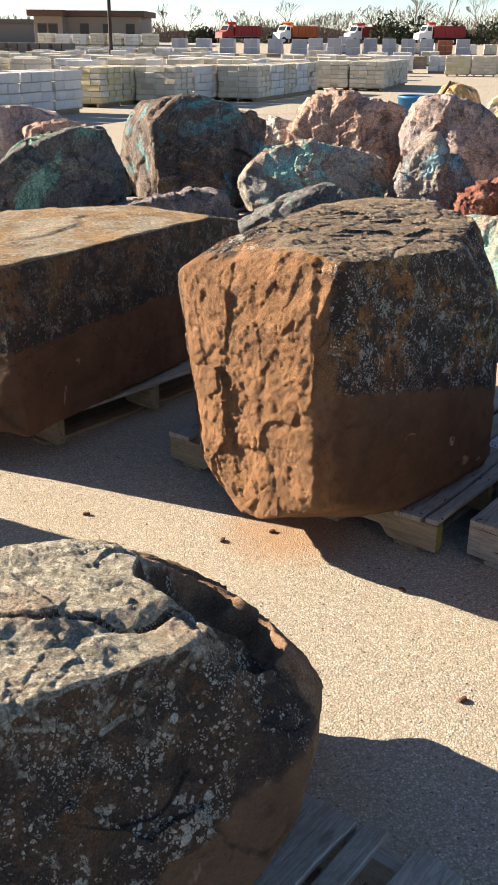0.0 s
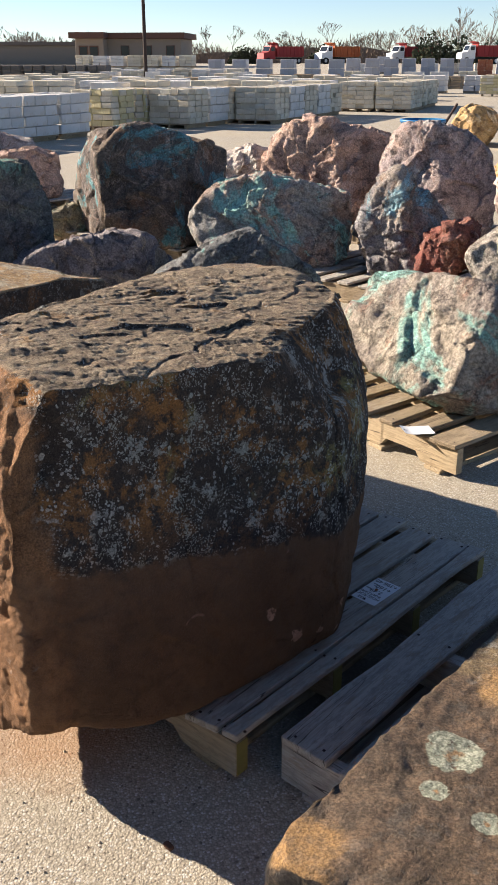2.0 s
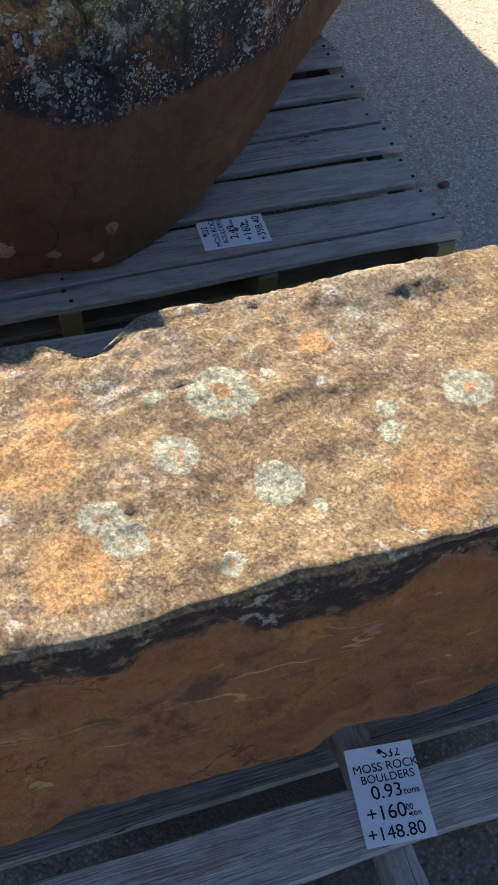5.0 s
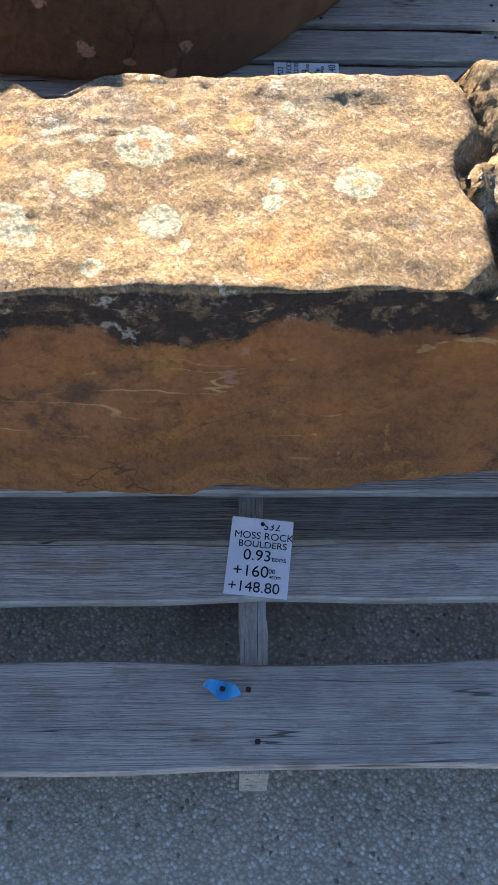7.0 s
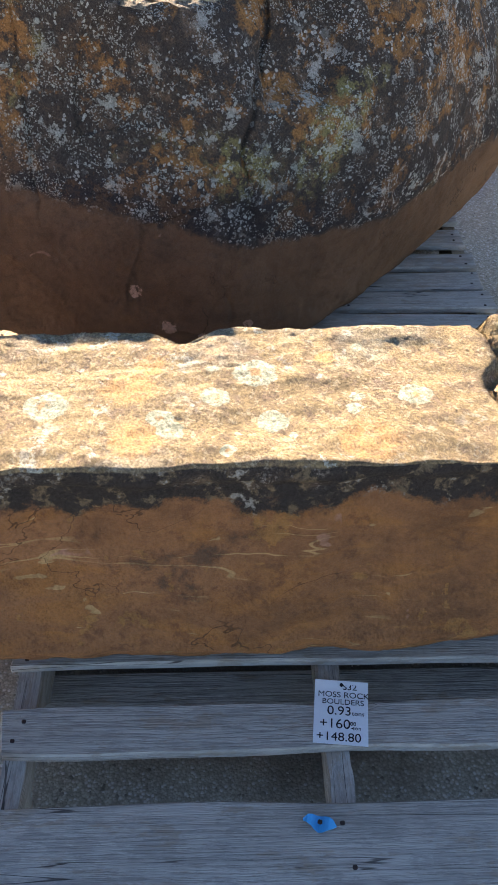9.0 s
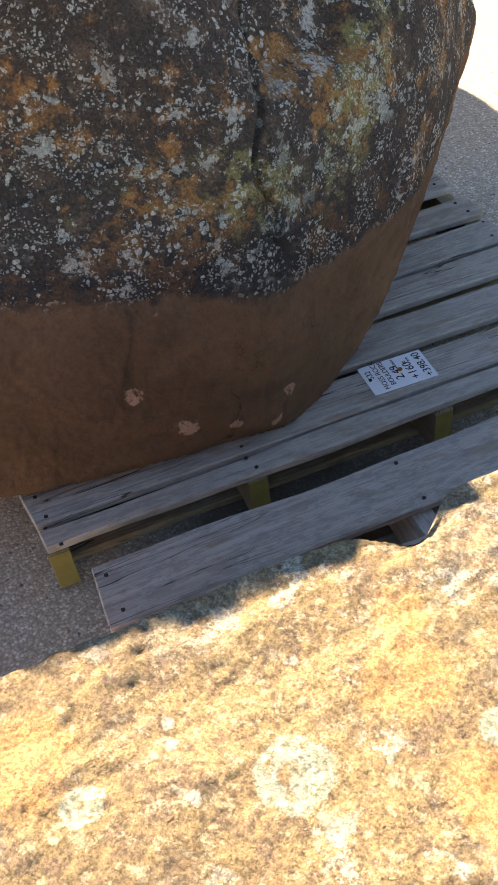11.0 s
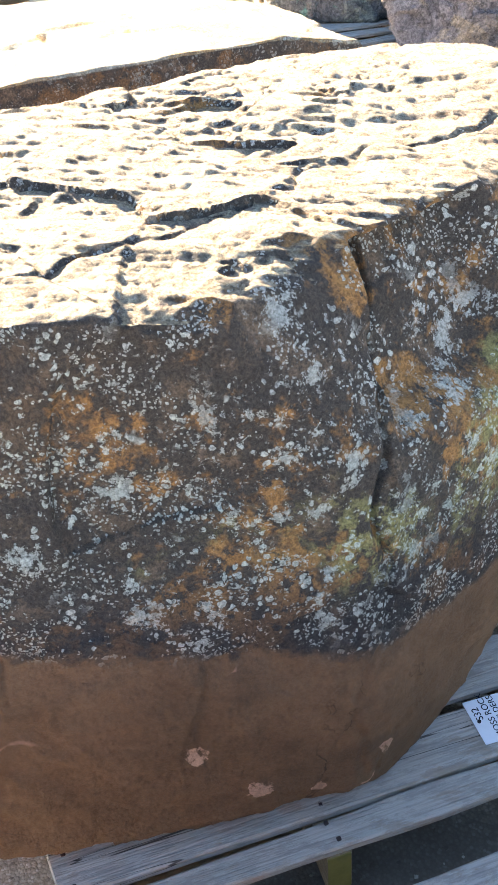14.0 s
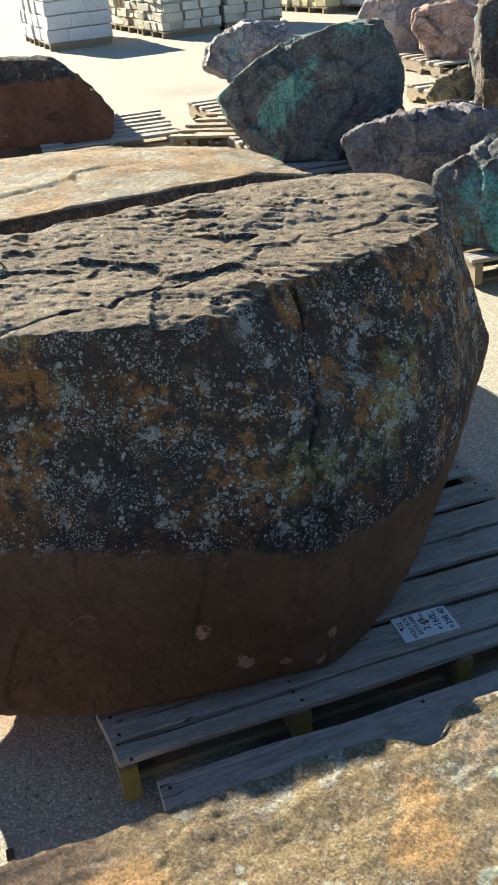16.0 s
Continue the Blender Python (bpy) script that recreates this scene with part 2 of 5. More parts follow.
    for p, r in rosettes:
        q = m.near(tuple(v + 0.008 for v in p), bent)
        d = m.op("ADD", q, m.op("MULTIPLY", m.op("SUBTRACT", m.noise(30, 4, 0.6), 0.5), r * 0.8))
        ring = m.mix(m.ramp(m.noise(120, 3), 0.42, 0.6), (0.27, 0.29, 0.22), (0.44, 0.45, 0.35))
        ring = m.mix(m.op("MULTIPLY", m.ramp(d, r * 0.42, r * 0.25), m.ramp(m.noise(40, 3), 0.4, 0.55)), ring, (0.40, 0.25, 0.13))
        tan = m.mix(m.op("MULTIPLY", m.ramp(d, r * 1.02, r * 0.9), m.ramp(m.noise(75, 3, 0.7), 0.30, 0.42)), tan, ring)
    ztop = m.op("ADD", z, m.op("MULTIPLY", m.op("SUBTRACT", m.noise(12, 5, 0.65), 0.5), 0.05))
    sep = m.t.nodes.new("ShaderNodeSeparateXYZ")
    m.put(sep.inputs[0], m.t.nodes.new("ShaderNodeNewGeometry").outputs["Normal"])
    level = m.op("ADD", sep.outputs[2], m.op("MULTIPLY", m.op("SUBTRACT", m.noise(20, 4, 0.6), 0.5), 0.35))
    col = m.mix(m.op("MULTIPLY", m.ramp(ztop, top - 0.012, top + 0.012), m.ramp(level, *flat)), col, tan)
    if split:
        sx, sy, sz, so = split
        s = m.op("ADD", m.axis(sx, sy, sz), m.op("MULTIPLY", m.op("SUBTRACT", mid, 0.5), 0.14))
        bare = m.mix(m.ramp(mid, 0.3, 0.7), tuple(v * 0.6 for v in fresh), fresh)
        bare = m.mix(m.op("MULTIPLY", m.ramp(m.noise(11, 6, 0.75), 0.55, 0.66), 0.5), bare, (0.13, 0.075, 0.05))
        bare = m.mix(m.op("MULTIPLY", s2, 0.25 * pale), bare, lich)
        bare = m.mix(m.op("MULTIPLY", m.ramp(fine, 0.5, 0.7), 0.45), bare, (0.15, 0.07, 0.035))
        col = m.mix(m.ramp(s, so, so + 0.05), col, bare)
    col = m.mix(m.op("MULTIPLY", m.ramp(fine, 0.42, 0.7), 0.30), col, m.mix(0.5, col, (0.05, 0.035, 0.025)))
    speck = m.ramp(m.noise(230, 4, 0.8), 0.36, 0.64, 0.5, 1.5)
    col = m.mix(m.op("MULTIPLY", m.ramp(up, 0.0, 1.0, 0.3, 1.0), grit), col, speck, "MULTIPLY")
    m.colour(col)
    rel = m.op("ADD", m.op("MULTIPLY", mid, 0.6), m.op("MULTIPLY", fine, 0.35))
    m.bump(rel, relief, 0.8)
    m.bump(m.op("ADD", m.noise(130, 8, 0.8), m.op("MULTIPLY", spots, 0.6)), 0.006, 0.9)
    m.bump(m.noise(34, 8, 0.85), 0.010, 0.6)
    m.bump(m.noise(210, 4, 0.8), 0.004, 0.8)
    return m.m


def ore(name, base, second, patch, patch_amount=0.5, vein=(0.6, 0.56, 0.48), vein_amount=0.5, dark=(0.05, 0.05, 0.055), dark_amount=0.5, seed=0.0, stain=(0.22, 0.10, 0.05)):
    """Copper-bearing rough stone: mottled ground, mineral patches, pale veins and dark skin."""
    m = Mat(name, 0.86)
    co = m.t.nodes.new("ShaderNodeMapping")
    m.put(co.inputs[0], m.coords())
    co.inputs["Location"].default_value = (seed, seed * 0.7, seed * 1.3)
    co = co.outputs[0]
    a, b, c = m.noise(2.4, 5, 0.62, co, 0.3), m.noise(7.0, 7, 0.68, co, 0.5), m.noise(34, 6, 0.72, co)
    col = m.mix(m.ramp(a, 0.36, 0.62), base, second)
    col = m.mix(m.op("MULTIPLY", m.ramp(b, 0.50, 0.64), dark_amount), col, dark)
    col = m.mix(m.op("MULTIPLY", m.ramp(m.noise(3.7, 6, 0.7, co, 0.8), 0.54, 0.64), 0.55), col, stain)
    pm = m.ramp(m.noise(1.9, 6, 0.66, co, 0.9), 0.62 - 0.2 * patch_amount, 0.70 - 0.2 * patch_amount)
    pcol = m.mix(m.ramp(b, 0.35, 0.65), patch, tuple(min(1, v * 1.35 + 0.06) for v in patch))
    col = m.mix(m.op("MULTIPLY", pm, 0.9), col, pcol)
    v = m.op("ABSOLUTE", m.op("SUBTRACT", m.noise(2.2, 6, 0.6, co, 1.2), 0.5))
    col = m.mix(m.op("MULTIPLY", m.ramp(v, 0.02, 0.004), 0.5 * vein_amount), col, vein)
    col = m.mix(m.op("MULTIPLY", m.ramp(m.noise(5, 6, 0.7, co, 0.6), 0.56, 0.70), vein_amount), col, vein)
    col = m.mix(m.op("MULTIPLY", m.ramp(c, 0.45, 0.70), 0.5), col, m.mix(0.6, col, (0.06, 0.05, 0.045)))
    col = m.mix(m.op("MULTIPLY", m.ramp(m.noise(60, 4, 0.7, co), 0.58, 0.72), 0.35), col, (0.62, 0.58, 0.52))
    col = m.mix(0.85, col, m.ramp(m.noise(75, 5, 0.8, co), 0.36, 0.64, 0.5, 1.5), "MULTIPLY")
    seam = m.op("ABSOLUTE", m.op("SUBTRACT", m.noise(3.2, 7, 0.62, co, 0.7), 0.5))
    col = m.mix(m.op("MULTIPLY", m.ramp(seam, 0.008, 0.001), 0.5), col, (0.035, 0.03, 0.03))
    m.colour(col)
    m.bump(m.ramp(seam, 0.0, 0.02), 0.012, 0.8)
    m.bump(m.op("ADD", m.noise(6.0, 9, 0.72, co, 0.4), m.op("MULTIPLY", c, 0.5)), 0.016, 0.85)
    m.bump(m.noise(42, 8, 0.82, co), 0.018, 0.85)
    return m.m


def wood(name, c, grey=0.5, wet=0.0):
    """Pallet timber: the grain runs along the board's own x."""
    m = Mat(name, 0.82)
    rnd = m.random()
    loc = m.t.nodes.new("ShaderNodeCombineXYZ")
    for i, k in enumerate((31.0, 17.0, 23.0)):
        m.put(loc.inputs[i], m.op("MULTIPLY", rnd, k))
    add = m.t.nodes.new("ShaderNodeVectorMath")
    m.put(add.inputs[0], m.coords())
    m.put(add.inputs[1], loc.outputs[0])
    mp = m.t.nodes.new("ShaderNodeMapping")
    mp.inputs["Scale"].default_value = (0.6, 16, 16)
    m.put(mp.inputs[0], add.outputs[0])
    mp2 = m.t.nodes.new("ShaderNodeMapping")
    mp2.inputs["Scale"].default_value = (2.2, 60, 60)
    m.put(mp2.inputs[0], add.outputs[0])
    mp3 = m.t.nodes.new("ShaderNodeMapping")
    mp3.inputs["Scale"].default_value = (0.5, 1.6, 1.6)
    m.put(mp3.inputs[0], add.outputs[0])
    g1, g2 = m.noise(2.4, 6, 0.65, mp.outputs[0], 0.25), m.noise(3.0, 4, 0.7, mp2.outputs[0], 0.1)
    col = m.mix(m.ramp(g1, 0.3, 0.7), tuple(v * 0.82 for v in c), c)
    col = m.mix(m.op("MULTIPLY", m.ramp(g2, 0.45, 0.68), 0.5), col, tuple(v * 0.40 for v in c))
    col = m.mix(m.op("MULTIPLY", m.ramp(m.noise(3.5, 5, 0.6, add.outputs[0]), 0.45, 0.7), grey), col, (0.43, 0.40, 0.36))
    col = m.mix(m.op("MULTIPLY", m.ramp(m.noise(30, 8, 0.8, mp3.outputs[0]), 0.48, 0.56), 0.6), col, tuple(v * 0.5 for v in c))
    col = m.mix(m.op("MULTIPLY", m.ramp(m.noise(14, 6, 0.75, mp3.outputs[0]), 0.54, 0.62), 0.5), col, (0.30, 0.21, 0.13))
    knots = m.t.nodes.new("ShaderNodeMapping")
    knots.inputs["Scale"].default_value = (3.0, 9.0, 0.0)
    m.put(knots.inputs[0], add.outputs[0])
    knot = m.cells(1.0, knots.outputs[0])
    col = m.mix(m.op("MULTIPLY", m.ramp(knot, 0.11, 0.05), 0.5), col, (0.10, 0.065, 0.04))
    col = m.mix(m.op("MULTIPLY", m.ramp(rnd, 0.0, 1.0), 0.30), col, tuple(v * 0.55 for v in c))
    crack = m.op("ABSOLUTE", m.op("SUBTRACT", m.noise(1.3, 3, 0.5, mp.outputs[0], 0.6), 0.5))
    col = m.mix(m.op("MULTIPLY", m.op("MULTIPLY", m.ramp(crack, 0.007, 0.002), m.ramp(m.noise(1.2, 2, 0.5, add.outputs[0]), 0.44, 0.52)), 0.9), col, (0.05, 0.04, 0.035))
    rot = m.ramp(m.noise(2.2, 6, 0.7, mp3.outputs[0]), 0.52, 0.66)
    col = m.mix(m.op("MULTIPLY", rot, 0.35), col, tuple(v * 0.4 for v in c))
    m.colour(col)
    m.bump(m.op("ADD", g2, m.op("MULTIPLY", g1, 0.6)), 0.006, 0.9)
    m.bump(m.ramp(crack, 0.0, 0.004), 0.002, 0.5)
    return m.m


def chipseal():
    """The yard: asphalt rolled with pale stone chips, dusty between the lots."""
    m = Mat("chipseal", 0.92)
    chips = m.cells(180.0, None, "F1", "Color")
    sep = m.t.nodes.new("ShaderNodeSeparateColor")
    m.put(sep.inputs[0], chips)
    d = m.cells(180.0)
    stone = m.mix(sep.outputs[0], (0.34, 0.30, 0.235), (0.52, 0.47, 0.375))
    stone = m.mix(m.ramp(sep.outputs[1], 0.80, 0.95), stone, (0.64, 0.61, 0.54))
    stone = m.mix(m.ramp(sep.outputs[2], 0.97, 1.0), stone, (0.15, 0.13, 0.11))
    gap = m.ramp(d, 0.42, 0.66)
    col = m.mix(m.op("MULTIPLY", gap, 0.5), stone, (0.19, 0.165, 0.125))
    dust = m.ramp(m.noise(0.9, 6, 0.6), 0.40, 0.68)
    col = m.mix(m.op("MULTIPLY", dust, 0.34), col, (0.42, 0.355, 0.25))
    oil = m.ramp(m.noise(0.35, 5, 0.6), 0.56, 0.72)
    col = m.mix(m.op("MULTIPLY", oil, 0.35), col, (0.16, 0.15, 0.13))
    col = m.mix(m.op("MULTIPLY", m.ramp(m.noise(5.5, 5, 0.7), 0.55, 0.75), 0.25), col, (0.20, 0.18, 0.14))
    # brown silt under the pallets, darkened to paint in the shade there
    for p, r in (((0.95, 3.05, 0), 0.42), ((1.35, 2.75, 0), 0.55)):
        silt_shade = m.op("ADD", m.near(p), m.op("MULTIPLY", m.noise(4, 5, 0.6), 0.5))
        col = m.mix(m.op("MULTIPLY", m.ramp(silt_shade, r + 0.25, r), 0.85), col, (0.115, 0.088, 0.066))
    # red dust washed from the stone
    red = m.op("MULTIPLY", m.ramp(m.op("ADD", m.near((0.12, 2.93, 0)), m.op("MULTIPLY", m.noise(6, 4), 0.16)), 0.36, 0.16), 0.55)
    col = m.mix(red, col, (0.40, 0.21, 0.10))
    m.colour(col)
    m.bump(m.op("SUBTRACT", 1.0, d), 0.002, 0.75)
    m.bump(m.noise(400, 3), 0.002, 0.5)
    return m.m


def limestone(name, c, c2):
    m = Mat(name, 0.9)
    col = m.mix(m.random(), c, c2)
    col = m.mix(m.op("MULTIPLY", m.ramp(m.noise(9, 6, 0.7), 0.5, 0.72), 0.45), col, (0.42, 0.34, 0.20))
    col = m.mix(m.op("MULTIPLY", m.ramp(m.noise(28, 5, 0.7), 0.55, 0.75), 0.35), col, (0.33, 0.31, 0.27))
    m.colour(col)
    m.bump(m.noise(24, 6, 0.7), 0.035, 0.9)
    return m.m


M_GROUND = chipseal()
M_CHIP = Mat("stone_chip", 0.9)
M_CHIP.colour(M_CHIP.mix(M_CHIP.island(), (0.20, 0.17, 0.13), (0.46, 0.42, 0.34)))
M_CHIP = M_CHIP.m
M_WOOD_GREY = wood("weathered_timber", (0.54, 0.495, 0.43), 0.5)
M_WOOD_OLD = wood("old_timber", (0.52, 0.475, 0.42), 0.4)
M_WOOD_TAN = wood("pallet_timber", (0.40, 0.31, 0.20), 0.35)
M_WOOD_PALE = wood("new_timber", (0.60, 0.47, 0.30), 0.10)
M_NAIL = plain("rusty_nail", (0.07, 0.05, 0.045), 0.7, 0.6)
M_YELLOW = plain("yellow_paint", (0.24, 0.20, 0.06), 0.7, 0, 20, 0.6)
M_CARD = plain("paper_card", (0.78, 0.80, 0.82), 0.7, 0, 9, 0.12)
M_INK = plain("marker_ink", (0.015, 0.015, 0.02), 0.6)
M_BLUE = plain("blue_plastic", (0.02, 0.16, 0.36), 0.45)
M_LIME = limestone("white_limestone", (0.70, 0.65, 0.54), (0.56, 0.50, 0.39))
M_LIME_GREY = limestone("sawn_limestone", (0.70, 0.69, 0.67), (0.60, 0.59, 0.57))
M_LIME_YEL = limestone("yellow_limestone", (0.66, 0.57, 0.33), (0.56, 0.50, 0.30))
M_FLAG = limestone("flagstone", (0.36, 0.27, 0.17), (0.28, 0.23, 0.17))
M_WRAP = limestone("wrapped_stone", (0.46, 0.47, 0.51), (0.36, 0.37, 0.40))
M_REDBRICK = limestone("red_stone", (0.36, 0.12, 0.06), (0.30, 0.10, 0.06))
M_DARKSTONE = limestone("dark_stone", (0.16, 0.15, 0.14), (0.12, 0.11, 0.10))


# ---------------- mesh helpers ----------------
def hashed(ix, iy, iz, seed):
    h = (ix * 374761393 + iy * 668265263 + iz * 1274126177 + seed * 974634777) & 0xFFFFFFFF
    h = ((h ^ (h >> 13)) * 1103515245) & 0xFFFFFFFF
    h = ((h ^ (h >> 16)) * 2246822519) & 0xFFFFFFFF
    return ((h >> 8) & 0xFFFF) / 65535.0


def lumps(p, seed=0):
    """Smooth value noise, -1 to 1, at the points p."""
    i = np.floor(p).astype(np.int64)
    f = p - i
    f = f * f * f * (f * (f * 6 - 15) + 10)
    out = 0
    for dx in (0, 1):
        wx = f[:, 0] if dx else 1 - f[:, 0]
        for dy in (0, 1):
            wy = f[:, 1] if dy else 1 - f[:, 1]
            for dz in (0, 1):
                wz = f[:, 2] if dz else 1 - f[:, 2]
                out = out + wx * wy * wz * hashed(i[:, 0] + dx, i[:, 1] + dy, i[:, 2] + dz, seed)
    return out * 2 - 1


def fractal(p, octaves=5, gain=0.5, seed=0, ridged=False):
    out, amp = 0, 1.0
    for k in range(octaves):
        v = lumps(p * 2.03 ** k + 7.3 * k, seed + k)
        out = out + amp * ((1 - 2 * np.abs(v)) if ridged else v)
        amp *= gain
    return out


def fracture(p, seed=0):
    """Broken facets: each cell of the stone ends in a flat of its own tilt and height."""
    base = np.floor(p).astype(np.int64)
    best = np.full(len(p), 1e9)
    out = np.zeros(len(p))
    for dx in (-1, 0, 1):
        for dy in (-1, 0, 1):
            for dz in (-1, 0, 1):
                c = base + np.array((dx, dy, dz))
                h = [hashed(c[:, 0], c[:, 1], c[:, 2], seed + k) for k in range(7)]
                v = p - c - np.stack(h[:3], -1)
                d = (v * v).sum(1)
                flat = v[:, 0] * (h[3] - 0.5) + v[:, 1] * (h[4] - 0.5) + v[:, 2] * (h[5] - 0.5)
                near = d < best
                best = np.where(near, d, best)
                out = np.where(near, 1.5 * flat + (h[6] - 0.5) * 0.6, out)
    return out


def mesh_of(name, verts, faces, mats, smooth=False):
    me = bpy.data.meshes.new(name)
    me.from_pydata([tuple(v) for v in verts] if not isinstance(verts, np.ndarray) else verts.tolist(), [], faces if not isinstance(faces, np.ndarray) else faces.tolist())
    for x in mats if isinstance(mats, (list, tuple)) else [mats]:
        me.materials.append(x)
    if smooth:
        me.polygons.foreach_set("use_smooth", [True] * len(me.polygons))
    me.update()
    return me


def part(name, me, parent=None, m=None, label=""):
    """Links a mesh as one object, under a thing or a part."""
    ob = new(name, me)
    ob.parent = parent
    if m is not None:
        ob.matrix_basis = m
    return tagged(ob, label)


def thing(name, m, label, category, group=""):
    ob = new(name)
    ob.empty_display_size = 0.1
    ob.matrix_basis = m
    return tagged(ob, label, category, group)


def box_mesh(name, sx, sy, sz, mat, bevel=0.004, cuts=0, wobble=0.0, seed=0):
    """A bevelled block centred on x and y, standing on z = 0; cuts and wobble make it uneven along x."""
    bm = bmesh.new()
    bmesh.ops.create_cube(bm, size=1)
    for v in bm.verts:
        v.co = Vector((v.co.x * sx, v.co.y * sy, (v.co.z + 0.5) * sz))
    if cuts:
        es = [e for e in bm.edges if abs(e.verts[0].co.x - e.verts[1].co.x) > sx * 0.5]
        bmesh.ops.subdivide_edges(bm, edges=es, cuts=cuts)
    if bevel:
        bmesh.ops.bevel(bm, geom=[e for e in bm.edges if not cuts or e.calc_face_angle(0) > 0.5], offset=bevel, segments=1, affect="EDGES")
    if wobble:
        r = random.Random(seed)
        a = [r.uniform(-1, 1) for _ in range(12)]
        for v in bm.verts:
            x = v.co.x * 5
            v.co.y += wobble * (math.sin(x * 1.7 + a[0] * 6) * a[1] + math.sin(x * 4.1 + a[2] * 6) * a[3] * 0.5) * (1 if v.co.y > 0 else -0.7)
            v.co.z += wobble * 0.6 * (math.sin(x * 1.1 + a[4] * 6) * a[5])
            if abs(v.co.x) > sx * 0.49:
                v.co.x += wobble * 1.5 * a[6] * (v.co.y / sy) * 2
    me = bpy.data.meshes.new(name)
    bm.to_mesh(me)
    bm.free()
    me.materials.append(mat)
    return me


def round_grid(n):
    """Directions of an even cube-sphere with n x n cells a side, and its quads."""
    s = np.tan(np.linspace(-1, 1, n + 1) * math.pi / 4)
    u, v = np.meshgrid(s, s, indexing="ij")
    o = np.ones_like(u)
    sides = [(o, u, v), (-o, v, u), (v, o, u), (u, -o, v), (u, v, o), (v, u, -o)]
    pts = np.concatenate([np.stack(x, -1).reshape(-1, 3) for x in sides])
    i = np.arange(n)
    a = (i[:, None] * (n + 1) + i[None, :]).ravel()
    q = np.stack([a, a + n + 1, a + n + 2, a + 1], -1)
    q = np.concatenate([q + k * (n + 1) ** 2 for k in range(6)])
    _, first, back = np.unique(np.round(pts, 6), axis=0, return_index=True, return_inverse=True)
    pts = pts[first]
    return pts / np.linalg.norm(pts, axis=1, keepdims=True), back.ravel()[q]


def boulder_mesh(name, facets, mat, n=60, soft=20, chips=10, chip=0.94, rough=0.03, grain=0.008, seed=1, stretch=(1, 1, 1), ridged=0.5, shape=None):
    """A stone bounded by facets (normal and distance from its heart), edges worn by soft, with broken chips, lumps and grain."""
    dirs, quads = round_grid(n)
    dirs = dirs * np.array(stretch)
    dirs /= np.linalg.norm(dirs, axis=1, keepdims=True)
    f = np.array(facets)
    k = np.maximum(dirs @ f[:, :3].T, 0) / f[:, 3]
    r = 1 / k.max(1)
    body = dirs * r[:, None]
    rng = np.random.default_rng(seed)
    extra = []
    for _ in range(chips):
        d = rng.normal(size=3)
        d /= np.linalg.norm(d)
        extra.append((*d, (body @ d).max() * rng.uniform(chip - 0.07, chip + 0.04)))
    g = np.concatenate([f, np.array(extra)]) if chips else f
    k = np.maximum(dirs @ g[:, :3].T, 0) / g[:, 3]
    top = k.max(1, keepdims=True)
    w = (k / top) ** soft
    r = 1 / (top[:, 0] * w.sum(1) ** (1 / soft))
    p = dirs * r[:, None]
    w = (k / top) ** (soft * 0.7)
    nor = (w[:, :, None] * g[None, :, :3]).sum(1)
    nor /= np.linalg.norm(nor, axis=1, keepdims=True)
    size = float(np.median(r))
    warp = np.stack([lumps(p * 2.2 / size + 5 * j, seed + 20 + j) for j in range(3)], -1) * size * 0.12
    q = p + warp
    d = rough * (0.6 * fractal(q * 1.5 / size, 3, 0.5, seed) + ridged * (1.7 * fracture(q * 2.3 / size, seed + 9) + 0.45 * fracture(q * 5.5 / size, seed + 29) + 0.16 * fractal(q * 6 / size, 3, 0.55, seed + 11, True)))
    d += grain * fractal(p * 14, 4, 0.6, seed + 15)
    d += grain * 0.5 * fractal(p * 60, 3, 0.6, seed + 17)
    p = p + nor * d[:, None]
    if shape:
        p = shape(p, nor)
    return mesh_of(name, p, quads, mat, True)


def boulder(name, centre, facets, mat, label, group="", **more):
    me = boulder_mesh(name, facets, mat, **more)
    ob = new(name, me)
    ob.location = centre
    return tagged(ob, label, "boulder", group)


def groove(p, along, offset, width, depth, inward, mask, seed=3, wave=0.02):
    """Sinks a wavering crack into the points p where along . p is near offset."""
    s = p @ np.array(along) - offset + wave * fractal(p * 6, 3, 0.5, seed)
    g = np.exp(-(s / width) ** 2) * mask
    return p - inward * (g * depth)[:, None]


def step(x, a, b):
    t = np.clip((x - a) / (b - a), 0, 1)
    return t * t * (3 - 2 * t)


# ---------------- ground ----------------
def ground():
    xs = np.concatenate([np.linspace(-900, -60, 12), np.linspace(-50, 50, 41), np.linspace(60, 900, 12)])
    ys = np.concatenate([np.linspace(-300, -20, 8), np.linspace(-12, 60, 37), np.linspace(66, 160, 24), np.linspace(200, 1400, 10)])
    v = [(x, y, 0.9 * step(np.array(y), 62.0, 125.0)) for x in xs for y in ys]
    m = len(ys)
    q = [(i * m + j, (i + 1) * m + j, (i + 1) * m + j + 1, i * m + j + 1) for i in range(len(xs) - 1) for j in range(m - 1)]
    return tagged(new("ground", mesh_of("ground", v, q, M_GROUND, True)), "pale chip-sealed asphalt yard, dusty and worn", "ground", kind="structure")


ground()


def loose_chips(n=5000):
    """Loose stone chips on the asphalt round the near lots."""
    rng = np.random.default_rng(5)
    x, y = rng.uniform(-1.6, 2.6, n), rng.uniform(0.9, 6.0, n)
    s = rng.uniform(0.0018, 0.0042, n) * (1 + 0.5 * (rng.random(n) > 0.97))
    base = np.array([(1, 0, 0), (0, 1, 0), (-1, 0, 0), (0, -1, 0), (0, 0, 0.8), (0, 0, -0.6)], float)
    tri = np.array([(0, 1, 4), (1, 2, 4), (2, 3, 4), (3, 0, 4)])
    v = base[None] * s[:, None, None] * rng.uniform(0.6, 1.4, (n, 6, 3))
